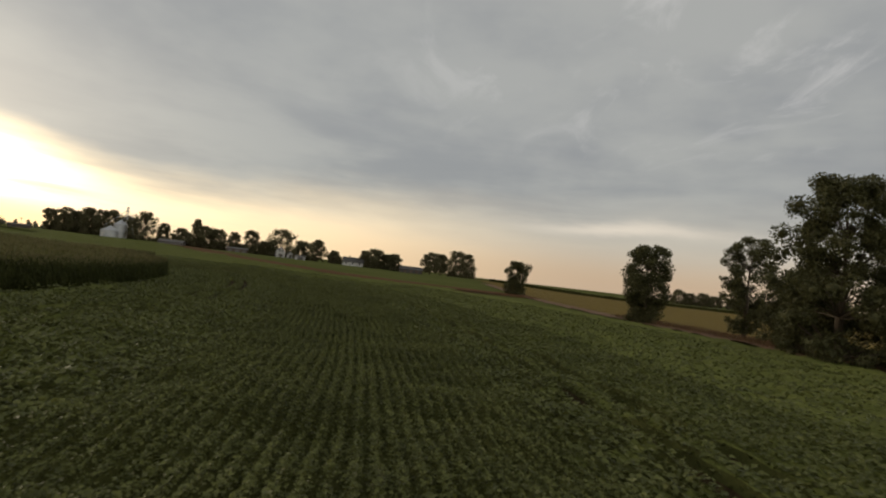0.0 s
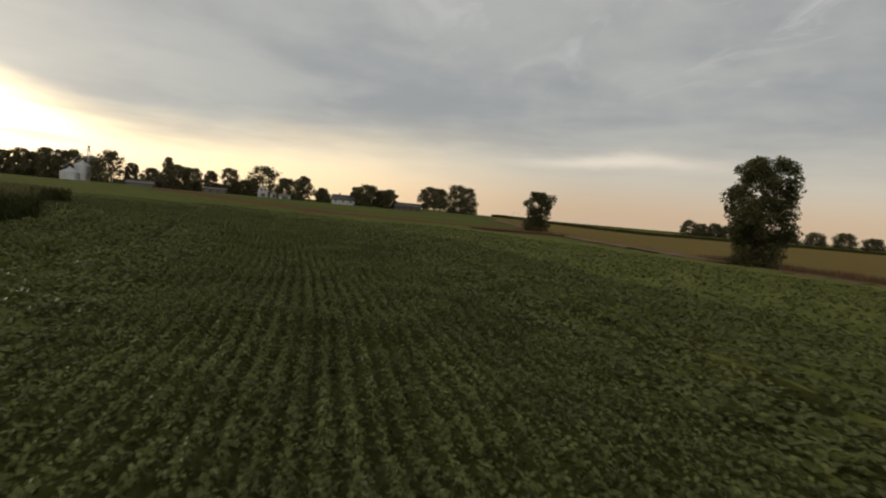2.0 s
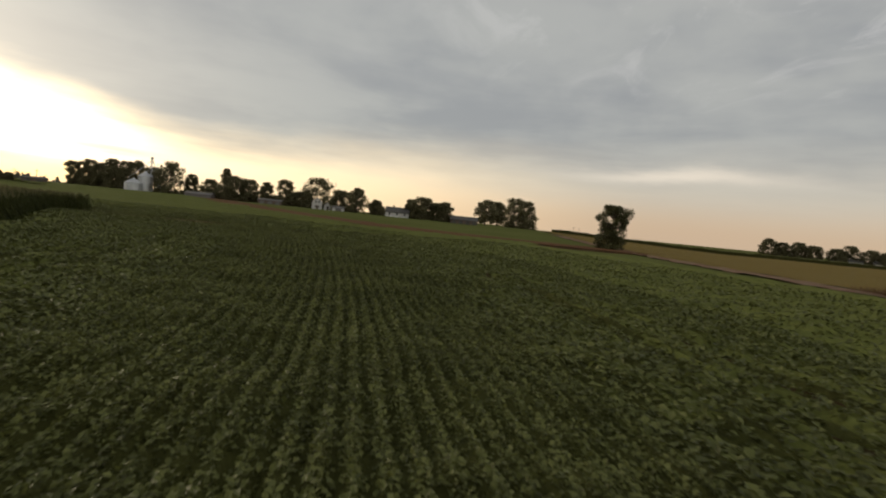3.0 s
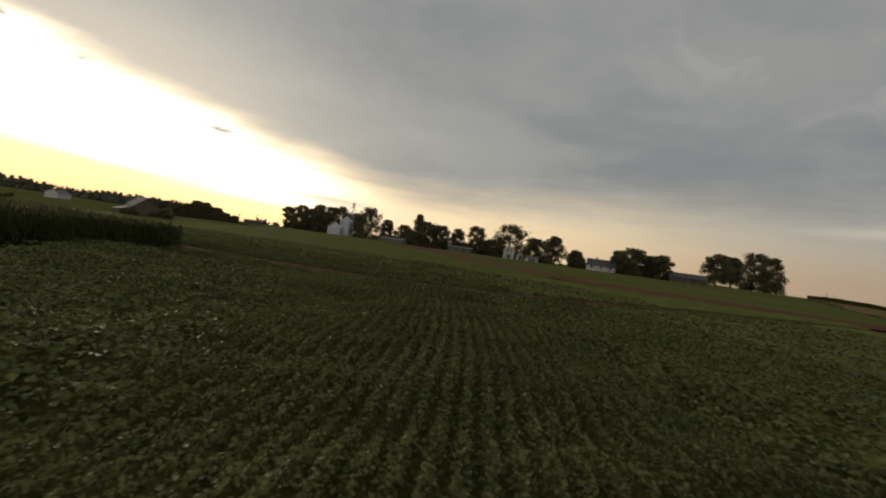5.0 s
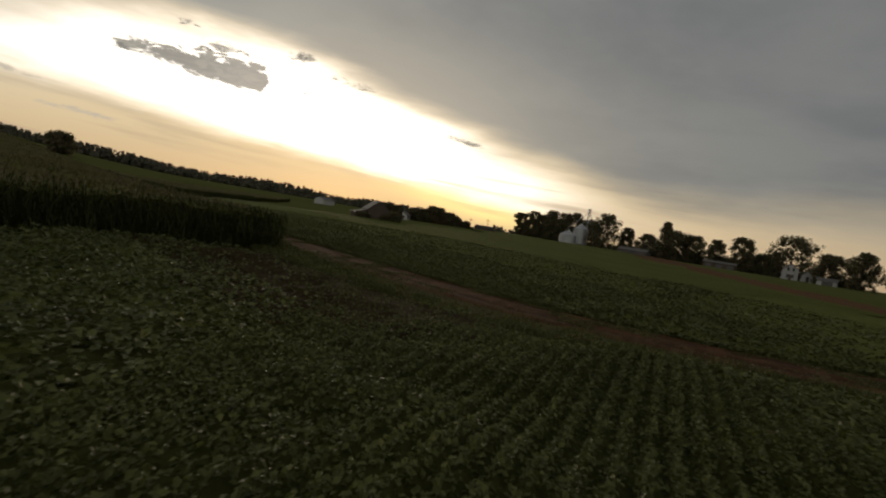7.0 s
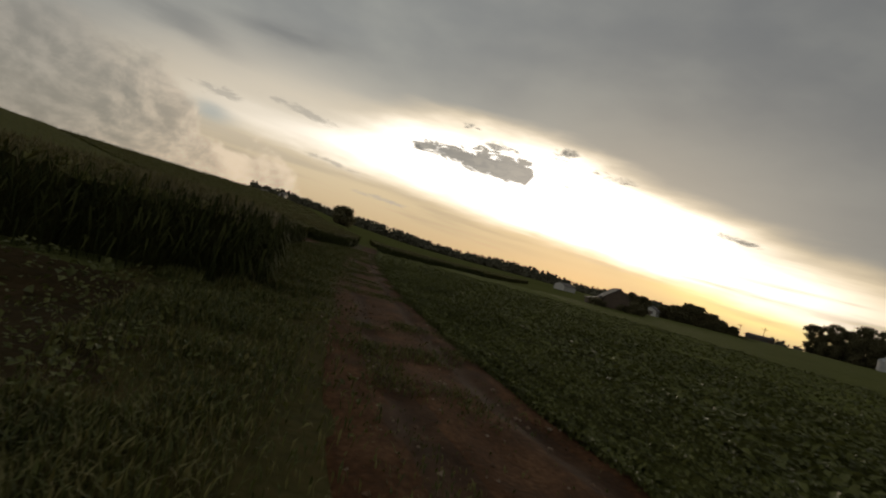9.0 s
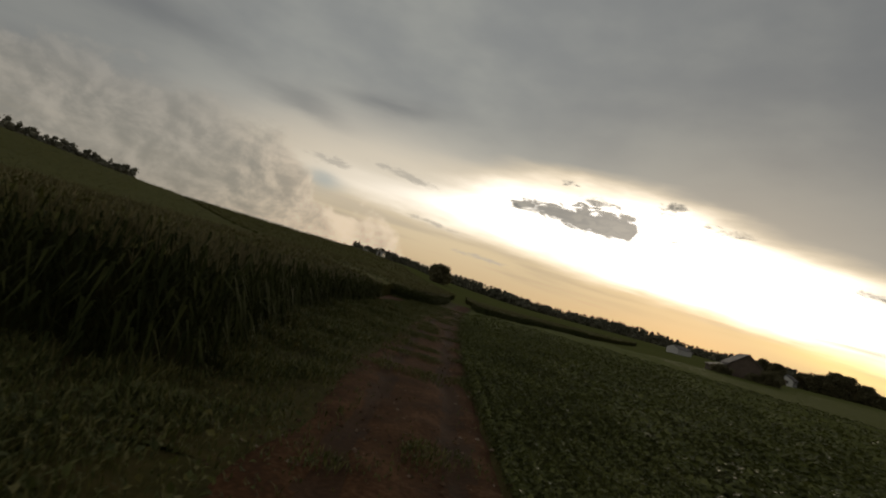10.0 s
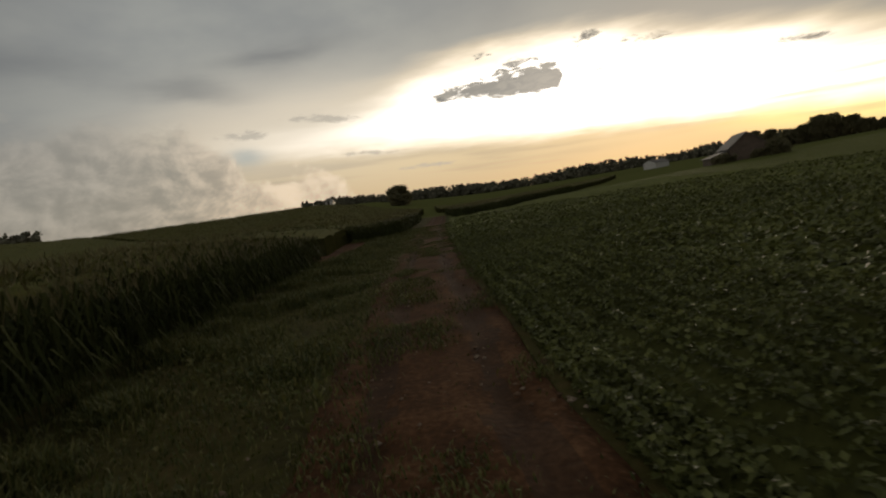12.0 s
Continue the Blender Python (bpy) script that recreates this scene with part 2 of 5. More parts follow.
sun = new("sun", bpy.data.lights.new("sun", "SUN"))
sun.data.energy, sun.data.angle, sun.data.color = 0.6, radians(12), (1.0, 0.80, 0.55)
sun.matrix_world = look((0, 0, 0), (0.88 * 0.99, -0.47 * 0.99, -0.14))

# ---------- materials ----------
def material(name, stops, scale=1.0, rough=0.8, bump=0.3, fine=8.0, metal=0.0, spec=0.3, random_tint=0.0, island=False, translucent=0.0, coords="Object", detail=5.0):
    """A surface with colour that wanders between the stops at a large and a fine scale, and a bump."""
    mat = bpy.data.materials.new(name)
    mat.use_nodes = True
    nt = mat.node_tree
    bsdf = nt.nodes["Principled BSDF"]
    tc = nt.nodes.new("ShaderNodeTexCoord")
    big, small = nt.nodes.new("ShaderNodeTexNoise"), nt.nodes.new("ShaderNodeTexNoise")
    for n, s in ((big, scale), (small, scale * fine)):
        nt.links.new(tc.outputs[coords], n.inputs["Vector"])
        n.inputs["Scale"].default_value, n.inputs["Detail"].default_value = s, detail
    mix = nt.nodes.new("ShaderNodeMath")
    mix.operation = "MULTIPLY_ADD"
    nt.links.new(small.outputs[0], mix.inputs[0])
    mix.inputs[1].default_value = 0.5
    half = nt.nodes.new("ShaderNodeMath")
    half.operation = "MULTIPLY"
    half.inputs[1].default_value = 0.5
    nt.links.new(big.outputs[0], half.inputs[0])
    nt.links.new(half.outputs[0], mix.inputs[2])
    fac = mix.outputs[0]
    if random_tint:
        info = nt.nodes.new("ShaderNodeNewGeometry") if island else nt.nodes.new("ShaderNodeObjectInfo")
        r = nt.nodes.new("ShaderNodeMath")
        r.operation = "MULTIPLY_ADD"
        nt.links.new(info.outputs["Random Per Island" if island else "Random"], r.inputs[0])
        r.inputs[1].default_value = random_tint
        sub = nt.nodes.new("ShaderNodeMath")
        sub.operation = "SUBTRACT"
        nt.links.new(fac, sub.inputs[0])
        sub.inputs[1].default_value = random_tint / 2
        nt.links.new(sub.outputs[0], r.inputs[2])
        fac = r.outputs[0]
    ramp = nt.nodes.new("ShaderNodeValToRGB")
    el = ramp.color_ramp.elements
    while len(el) < len(stops):
        el.new(0.5)
    lo, hi = 0.32, 0.68
    for i, c in enumerate(stops):
        el[i].position = lo + (hi - lo) * i / max(1, len(stops) - 1)
        el[i].color = (*c, 1)
    nt.links.new(fac, ramp.inputs[0])
    nt.links.new(ramp.outputs[0], bsdf.inputs["Base Color"])
    bsdf.inputs["Roughness"].default_value = rough
    bsdf.inputs["Metallic"].default_value = metal
    bsdf.inputs["Specular IOR Level"].default_value = spec
    if bump:
        b = nt.nodes.new("ShaderNodeBump")
        b.inputs["Strength"].default_value = bump
        b.inputs["Distance"].default_value = 0.05 / max(scale, 0.05)
        nt.links.new(small.outputs[0], b.inputs["Height"])
        nt.links.new(b.outputs[0], bsdf.inputs["Normal"])
    if translucent:
        t = nt.nodes.new("ShaderNodeBsdfTranslucent")
        nt.links.new(ramp.outputs[0], t.inputs["Color"])
        ms = nt.nodes.new("ShaderNodeMixShader")
        ms.inputs[0].default_value = translucent
        nt.links.new(bsdf.outputs[0], ms.inputs[1]), nt.links.new(t.outputs[0], ms.inputs[2])
        nt.links.new(ms.outputs[0], nt.nodes["Material Output"].inputs[0])
    return mat


M_EARTH = material("field_earth", [(0.072, 0.079, 0.026), (0.090, 0.098, 0.033), (0.108, 0.108, 0.042)], 0.02, 1.0, 0.2, 30, spec=0.0)
M_SOY = material("soy_canopy", [(0.066, 0.073, 0.020), (0.098, 0.108, 0.029), (0.128, 0.136, 0.038)], 0.5, 0.9, 0.5, 12, spec=0.06)
M_SOYLEAF = material("soy_leaf", [(0.056, 0.061, 0.017), (0.092, 0.101, 0.028), (0.138, 0.144, 0.044)], 0.35, 0.55, 0.0, 9, spec=0.2, random_tint=0.28, island=True, translucent=0.22)
# stems and litter below the soy leaves, the shade there put into the colour
M_SOYSHADE = material("soy_understory_shade", [(0.032, 0.033, 0.010), (0.048, 0.050, 0.014), (0.066, 0.067, 0.020)], 0.9, 0.95, 0.8, 9, spec=0.05)
M_RUT = material("wheel_rut", [(0.022, 0.017, 0.008), (0.038, 0.027, 0.012), (0.054, 0.036, 0.017)], 0.9, 0.95, 0.8, 8, spec=0.05)
M_SOYFAR = material("soy_far", [(0.072, 0.081, 0.021), (0.090, 0.101, 0.026), (0.110, 0.119, 0.034)], 0.08, 0.95, 0.9, 40, spec=0.02)
M_CORN = material("corn_canopy", [(0.046, 0.049, 0.012), (0.074, 0.074, 0.018), (0.104, 0.096, 0.027)], 0.6, 0.9, 0.5, 8, spec=0.05)
# corn leaf of the edge plants, coloured dark for the shaded face of the field
M_CORNSHADED = material("corn_leaf_shaded", [(0.024, 0.029, 0.009), (0.037, 0.043, 0.012), (0.054, 0.058, 0.018)], 0.5, 0.75, 0.0, 8, spec=0.06, random_tint=0.4, island=True, translucent=0.12)
# the same leaf in a lighter colour, for the lit top of the field
M_CORNLIT = material("corn_top_leaf_lit", [(0.050, 0.053, 0.014), (0.074, 0.074, 0.019), (0.102, 0.095, 0.028)], 0.5, 0.7, 0.0, 8, spec=0.08, random_tint=0.4, island=True, translucent=0.3)
M_TASSEL = material("corn_tassel", [(0.085, 0.076, 0.028), (0.14, 0.118, 0.046)], 2.0, 0.8, 0.0, 6, random_tint=0.4, island=True)
# colour of the skirt sheet, dark in place of the shade between corn stalks
M_STALKSHADE = material("corn_stalk_shade", [(0.020, 0.021, 0.008), (0.034, 0.034, 0.012), (0.052, 0.049, 0.018)], 1.5, 1.0, 0.6, 8, spec=0.0)
M_SOIL = material("red_soil", [(0.028, 0.015, 0.008), (0.066, 0.031, 0.014), (0.128, 0.066, 0.032)], 1.3, 0.95, 0.5, 9, spec=0.05)
M_SOILFAR = material("red_soil_strip", [(0.066, 0.034, 0.015), (0.096, 0.044, 0.019), (0.084, 0.056, 0.024)], 0.05, 0.95, 0.4, 20, spec=0.05)
M_PACKED = material("packed_soil", [(0.024, 0.013, 0.007), (0.046, 0.023, 0.011), (0.080, 0.042, 0.021)], 1.3, 0.9, 0.4, 9, spec=0.08)
M_GRASS = material("verge_grass", [(0.044, 0.052, 0.012), (0.080, 0.088, 0.020), (0.130, 0.118, 0.038)], 0.4, 0.7, 0.0, 8, random_tint=0.45, island=True, translucent=0.2)
M_VERGE = material("verge_ground", [(0.030, 0.026, 0.010), (0.056, 0.050, 0.016), (0.080, 0.058, 0.023)], 0.7, 0.95, 0.7, 9, spec=0.04)
M_CLOD = material("clods", [(0.06, 0.033, 0.017), (0.12, 0.07, 0.04), (0.21, 0.16, 0.115)], 2.0, 0.9, 0.3, 6, random_tint=0.6, island=True)
M_STUBBLE = material("ripe_field", [(0.10, 0.068, 0.015), (0.145, 0.10, 0.022), (0.12, 0.09, 0.024)], 0.05, 0.9, 0.6, 40, spec=0.08)
M_BARK = material("bark", [(0.05, 0.038, 0.025), (0.11, 0.085, 0.06)], 3.0, 0.95, 0.8, 6)
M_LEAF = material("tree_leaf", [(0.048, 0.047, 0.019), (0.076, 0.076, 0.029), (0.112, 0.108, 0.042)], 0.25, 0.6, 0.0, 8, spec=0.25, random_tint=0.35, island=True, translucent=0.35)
# leaves of distant trees, lightened and greyed in the colour to stand for haze
M_LEAFHAZE = material("hazed_far_leaf", [(0.112, 0.104, 0.058), (0.154, 0.140, 0.076), (0.19, 0.172, 0.096)], 0.1, 0.85, 0.0, 8, spec=0.15, random_tint=0.3, island=True, translucent=0.55)
# ridge woods likewise, with the haze of distance mixed into their base colour
M_WOODS = material("haze_tinted_woods", [(0.09, 0.088, 0.062), (0.12, 0.116, 0.08), (0.15, 0.142, 0.10)], 0.05, 0.9, 0.0, 8, random_tint=0.3, island=True)
M_WHITE = material("white_siding", [(0.34, 0.33, 0.315), (0.44, 0.43, 0.41), (0.5, 0.49, 0.475)], 0.6, 0.6, 0.1, 8)
M_METAL = material("galvanised_steel", [(0.32, 0.33, 0.34), (0.42, 0.43, 0.44), (0.48, 0.48, 0.48)], 0.4, 0.45, 0.15, 10, metal=0.55)
M_ROOF = material("dark_shingle", [(0.04, 0.038, 0.036), (0.07, 0.065, 0.06), (0.09, 0.085, 0.08)], 0.8, 0.9, 0.3, 8)
M_TIN = material("tin_roof", [(0.10, 0.096, 0.092), (0.14, 0.132, 0.125), (0.14, 0.105, 0.082)], 0.3, 0.75, 0.2, 8, metal=0.0, spec=0.15)
M_BARN = material("weathered_boards", [(0.06, 0.045, 0.035), (0.10, 0.075, 0.058), (0.14, 0.105, 0.08)], 0.7, 0.9, 0.4, 9)
M_GLASS = material("window_glass", [(0.02, 0.022, 0.025), (0.03, 0.03, 0.035)], 1.0, 0.08, 0.0, 4, spec=0.6)
M_DRYWEED = material("dry_red_weeds", [(0.09, 0.045, 0.025), (0.14, 0.07, 0.035), (0.12, 0.09, 0.04)], 0.4, 0.9, 0.5, 8, random_tint=0.4, island=True)
M_POLE = material("pole_wood", [(0.08, 0.06, 0.045), (0.13, 0.1, 0.075)], 1.0, 0.9, 0.3, 8)


# ---------- helpers ----------
def smooth(v, lo, hi):
    t = np.clip((np.asarray(v, float) - lo) / (hi - lo), 0, 1)
    return t * t * (3 - 2 * t)


def terrain(x, y):
    """Height of the bare ground."""
    x, y = np.asarray(x, float), np.asarray(y, float)
    z = 3.2 * smooth(y, 150, 340) * smooth(-x, -120, 0)
    # the rise to the south-west, its wooded shoulder, and the far western ridge
    r, a = np.hypot(x + 65, y - 108), np.degrees(np.arctan2(-(x + 65), y - 108)) % 360
    z = z + (10.8 + 5.6 * smooth(a, 116, 135)) * np.exp(-((r - 246) / 96) ** 2) * smooth(a, 82, 98) * (1 - smooth(a, 170, 230))
    z = z + 15.4 * np.exp(-(((x + 373) / 115) ** 2 + ((y + 163) / 115) ** 2))
    z = z + (13.5 * np.exp(-((y - 52) / 100) ** 2) + 5.5 * np.exp(-((y - 198) / 177) ** 2)) * smooth(-x, 281, 527)
    z = z + 1.0 * smooth(-x, 57, 96) * (1 - smooth(y, 98, 110)) * smooth(y, -60, 20)
    z = z + 3.0 * smooth(np.hypot(x, y - 60), 600, 1300)
    z = z + 0.10 * np.sin(x * 0.11 + 0.7) * np.sin(y * 0.09) * smooth(np.hypot(x + 40, y - 100), 60, 140)
    return z


def mesh_object(name, verts, faces, mat, parent=None, label="", shade=False):
    """One mesh object from arrays; faces of one size."""
    me = bpy.data.meshes.new(name)
    verts, faces = np.asarray(verts, np.float32), np.asarray(faces, np.int32)
    k = faces.shape[1]
    me.vertices.add(len(verts)), me.loops.add(faces.size), me.polygons.add(len(faces))
    me.vertices.foreach_set("co", verts.ravel())
    me.loops.foreach_set("vertex_index", faces.ravel())
    me.polygons.foreach_set("loop_start", np.arange(0, faces.size, k, dtype=np.int32))
    me.polygons.foreach_set("use_smooth", np.full(len(faces), shade))
    me.update(calc_edges=True)
    me.materials.append(mat)
    ob = new(name, me)
    if parent:
        ob.parent = parent
    if label:
        ob["label"] = label
    return ob


def part(name, bm, mat, parent, label=""):
    me = bpy.data.meshes.new(name)
    bm.to_mesh(me), bm.free()
    me.materials.append(mat)
    ob = new(name, me)
    ob.parent = parent
    if label:
        ob["label"] = label
    return ob


def thing(name, x, y, z, turn=0.0, label="", category="", group="", kind=""):
    ob = new(name)
    ob.matrix_basis = pose(x, y, z, 0, 0, turn)
    return tagged(ob, label, category, group, kind)


def grid_faces(nu, nv):
    i, j = np.meshgrid(np.arange(nu - 1), np.arange(nv - 1), indexing="ij")
    a = (i * nv + j).ravel()
    return np.stack([a, a + nv, a + nv + 1, a + 1], 1)


class Guide:
    """A smooth plan curve with offsets to its left."""

    def __init__(self, points, step=1.0):
        p = np.array(points, float)
        for _ in range(4):
            q = np.empty((2 * len(p), 2))
            q[0::2], q[1::2] = 0.75 * p + 0.25 * np.roll(p, -1, 0), 0.25 * p + 0.75 * np.roll(p, -1, 0)
            p = np.vstack([p[:1], q[:-2], p[-1:]])
        s = np.concatenate([[0], np.cumsum(np.hypot(*np.diff(p, axis=0).T))])
        self.length = s[-1]
        self.s = np.arange(0, s[-1], step)
        self.p = np.stack([np.interp(self.s, s, p[:, 0]), np.interp(self.s, s, p[:, 1])], 1)
        d = np.gradient(self.p, axis=0)
        d /= np.hypot(*d.T)[:, None]
        self.n = np.stack([-d[:, 1], d[:, 0]], 1)

    def at(self, s, d):
        px, py = np.interp(s, self.s, self.p[:, 0]), np.interp(s, self.s, self.p[:, 1])
        nx, ny = np.interp(s, self.s, self.n[:, 0]), np.interp(s, self.s, self.n[:, 1])
        return px + nx * d, py + ny * d

    def y_at(self, x):
        o = np.argsort(self.p[:, 0])
        return np.interp(x, self.p[o, 0], self.p[o, 1])


def value_noise(x, y, seed=0):
    """Cheap smooth noise in the range 0..1 on arrays."""
    xi, yi = np.floor(x).astype(np.int64), np.floor(y).astype(np.int64)
    fx, fy = x - xi, y - yi
    fx, fy = fx * fx * (3 - 2 * fx), fy * fy * (3 - 2 * fy)

    def h(a, b):
        n = (a * 374761393 + b * 668265263 + seed * 144665) & 0x7FFFFFFF
        n = ((n ^ (n >> 13)) * 1274126177) & 0x7FFFFFFF
        return ((n ^ (n >> 16)) & 0xFFFF) / 65535.0

    return (h(xi, yi) * (1 - fx) + h(xi + 1, yi) * fx) * (1 - fy) + (h(xi, yi + 1) * (1 - fx) + h(xi + 1, yi + 1) * fx) * fy


# plan curves
CORN_EDGE = Guide([(-18, -90), (-20, -40), (-22.5, 0), (-26, 30), (-30.8, 55), (-36, 70), (-42.8, 80), (-50, 89), (-56, 97), (-58.6, 103), (-58.2, 108.5), (-62, 108.2), (-67, 107.4), (-76, 106.5), (-92, 107.1), (-118, 108.6)])
ROWS = Guide([(-15, -75), (-17, -25), (-21, 13), (-27.5, 46), (-38, 79), (-53, 108), (-68, 137)])
TRACK = Guide([(30, 166), (4, 161), (-8, 151), (-17, 140), (-26, 127), (-32.5, 119.2), (-39, 114.8), (-47, 112.6), (-62, 112.0), (-80, 112.8), (-110, 114.7), (-150, 118.3), (-208, 124)])
STRIP = Guide([(36, 172), (12, 174), (-8, 176), (-28, 182), (-50, 197), (-80, 225), (-120, 268), (-180, 346), (-260, 462), (-340, 580)], 4.0)


# ---------- ground ----------
def warped(n, reach, fine):
    u = np.linspace(-1, 1, n)
    k = 7.5
    w = np.sinh(k * u) / np.sinh(k) * reach
    return w + u * fine * n / 2 * 0.5


def build_ground():
    gx, gy = warped(300, 4200, 1.2) - 40, warped(300, 4200, 1.2) + 100
    X, Y = np.meshgrid(gx, gy, indexing="ij")
    Z = terrain(X, Y)
    V = np.stack([X.ravel(), Y.ravel(), Z.ravel()], 1)
    tagged(mesh_object("ground", V, grid_faces(300, 300), M_EARTH, shade=True), "green and tan farmland reaching to the horizon", "ground", kind="structure")


def bend(x):
    """How much wider the track is where it turns in from the north-east."""
    return 1.0 + 0.42 * np.exp(-((np.asarray(x) + 46) / 9.0) ** 2)


def drape(name, guide, s0, s1, ds, offsets, heights, mat, rough=0.0, wander=0.0, seed=1, widen=False):
    """A strip laid on the ground along a curve."""
    s = np.arange(s0, s1, ds)
    d = np.asarray(offsets, float)
    S, D = np.meshgrid(s, d, indexing="ij")
    if widen:
        D = D * bend(guide.at(S, 0)[0])
    D = D + wander * (value_noise(S * 0.35, D * 0.2 + 3, seed) - 0.5) * 2
    x, y = guide.at(S, D)
    z = terrain(x, y) + np.asarray(heights)[None, :] + rough * (value_noise(x * 1.7, y * 1.7, seed + 5) - 0.5)
    return mesh_object(name, np.stack([x.ravel(), y.ravel(), z.ravel()], 1), grid_faces(len(s), len(d)), mat, shade=True)


build_ground()


# ---------- tracks and bare strips ----------
WIDE = np.linspace(-1.45, 1.95, 43)
road = tagged(drape("road", TRACK, 0, TRACK.length - 2, 0.4, WIDE,
             0.12 - 0.07 * np.exp(-((np.abs(WIDE - 0.1) - 0.78) / 0.24) ** 2) - 0.07 * smooth(np.abs(WIDE - 0.2), 1.2, 1.7) - 0.16 * (np.abs(WIDE - 0.25) > 1.6), M_SOIL, 0.07, 0.16, widen=True),
       "rutted red dirt farm track between the fields", "dirt track", kind="structure")


def pack_ruts(ob, across):
    """Damp packed soil in the two wheel ruts, broken up along their length."""
    k = len(ob.data.polygons)
    c = np.empty(k * 3)
    ob.data.polygons.foreach_get("center", c)
    x, y = c[0::3], c[1::3]
    d = np.tile((across[:-1] + across[1:]) / 2, k // (len(across) - 1))
    wet = np.exp(-((np.abs(d - 0.1) - 0.78) / 0.3) ** 2) + 0.7 * (value_noise(x * 1.3, y * 1.3, 71) - 0.5) + 0.4 * (value_noise(x * 5, y * 5, 72) - 0.5)
    ob.data.materials.append(M_PACKED)
    ob.data.polygons.foreach_set("material_index", (wet > 0.62).astype(np.int32))


pack_ruts(road, WIDE)
tagged(drape("road_2", STRIP, 0, STRIP.length - 4, 4.0, np.linspace(-9.5, 9.5, 13), np.full(13, 0.26), M_SOILFAR, 0.05, 2.0, 4),
       "broad bare strip of red soil below the farm", "bare soil", kind="structure")
CORNER = float(np.argmin(np.abs(TRACK.at(np.arange(0, TRACK.length - 2, 0.5), 0)[0] + 57.5))) * 0.5
tagged(drape("ground_8", TRACK, 78, CORNER, 1.0, np.linspace(1.6, 6.6, 24), np.where(np.linspace(1.6, 6.6, 24) < 4.5, 0.05, 0.012), M_VERGE, 0.012, 0.0, 8),
       "grassy strip at the bend of the track", "verge", kind="structure")
tagged(drape("ground_3", TRACK, CORNER - 1, TRACK.length - 2, 1.0, np.linspace(1.6, 6.9, 24), np.linspace(0.07, 0.06, 24), M_VERGE, 0.12, 0.05, 8),
       "rough weedy verge along the dirt track", "verge", kind="structure")
tagged(drape("ground_4", TRACK, 20, TRACK.length - 2, 1.0, np.linspace(-3.0, -1.3, 6), np.full(6, 0.06), M_VERGE, 0.05, 0.05, 9),
       "narrow weedy edge of the dirt track", "verge", kind="structure")

tagged(drape("ground_6", TRACK, 10, 80, 0.8, np.linspace(1.35, 3.6, 10), np.linspace(0.06, 0.08, 10), M_SOIL, 0.08, 0.15, 11),
       "bare red shoulder of the track at the bend", "bare soil", kind="structure")

END = Guide([(-113, 113), (-113.5, 104), (-116, 84), (-122, 50)], 1.0)
tagged(drape("ground_7", END, 0, END.length - 1, 1.0, np.linspace(-10.5, 10.5, 15), np.full(15, 0.1), M_SOIL, 0.1, 0.6, 15),
       "bare reddish headland between two corn fields", "bare soil", kind="structure")

# ripe yellow field east of the tree line, with a belt of standing corn behind
EAST = Guide([(50, -60), (44.5, 45), (43, 70), (40.5, 84), (36.5, 95), (32, 130), (28, 185), (10, 420), (0, 700)], 5.0)


def belt_front(x):
    """Where the corn belt north of the ripe field begins."""
    return 332 + 0.1 * (np.asarray(x, float) - 40)


def build_ripe_field():
    yy, tt = np.meshgrid(np.linspace(0, 1, 84), np.linspace(0, 1, 70), indexing="ij")
    xx = 10 + 420 * tt
    yy = -60 + (belt_front(xx) + 63) * yy
    x0 = np.interp(yy, EAST.p[:, 1], EAST.p[:, 0])
    xx = x0 + (430 - x0) * tt
    z = terrain(xx, yy) + 0.3 + 0.2 * (value_noise(xx * 0.5, yy * 0.5, 6) - 0.5)
    ob = mesh_object("ground_2", np.stack([xx.ravel(), yy.ravel(), z.ravel()], 1), grid_faces(*yy.shape), M_STUBBLE, shade=True)
    tagged(ob, "ripe golden grain field beyond the tree line", "grain field", kind="structure")


build_ripe_field()
tagged(drape("ground_5", EAST, 20, 330, 2.0, np.linspace(-1, 4.5, 8), np.full(8, 0.2), M_DRYWEED, 0.35, 0.6, 12),
       "belt of reddish dry weeds under the trees", "weeds", kind="structure")


# the hill corn west of the first field, the belt north-west of it, and the eastern belt
WEST_EDGE = Guide([(-134, 60), (-128, 98), (-124.5, 110.4), (-127, 112.6), (-136, 113.6), (-150, 114.6), (-190, 118.3), (-258, 124.6)])
BELT_EDGE = Guide([(-261.7, 128.4), (-161.6, 122.6), (-147.7, 123.0), (-167.0, 133.0), (-203.9, 153.8), (-290.2, 203.9), (-334.8, 229.3)])


# ---------- soy ----------
ROW = 0.39
LANE = Guide([(9.4, -8), (7.5, 13), (6.2, 22), (4.5, 32), (2.7, 42), (0.9, 52), (-2.1, 64), (-6, 76)], 1.0)
LANE_LEFT = Guide([(-15.5, 0), (-17.5, 25), (-19.4, 39.5), (-21, 48.5), (-25.3, 67), (-31, 80)], 1.0)


def near_lane(x, y, lane, half):
    """0 in the wheel marks of a tramline, 1 elsewhere."""
    d = np.abs(x - np.interp(y, lane.p[:, 1], lane.p[:, 0]))
    inside = (y > lane.p[0, 1]) & (y < lane.p[-1, 1])
    return np.where(inside, np.clip((np.abs(d - half) - 0.22) / 0.26, 0, 1), 1.0)


def tramlines(x, y):
    """0 in the wheel marks of the two tramlines, 1 elsewhere."""
    return np.minimum(near_lane(x, y, LANE, 0.95), near_lane(x, y, LANE_LEFT, 0.9))


def stunted(x, y):
    """1 in the poor corner of the field by the corn, 0 elsewhere."""
    return smooth(-x, 36, 43) * smooth(y, 97, 104) * (track_side(x, y) > 0)


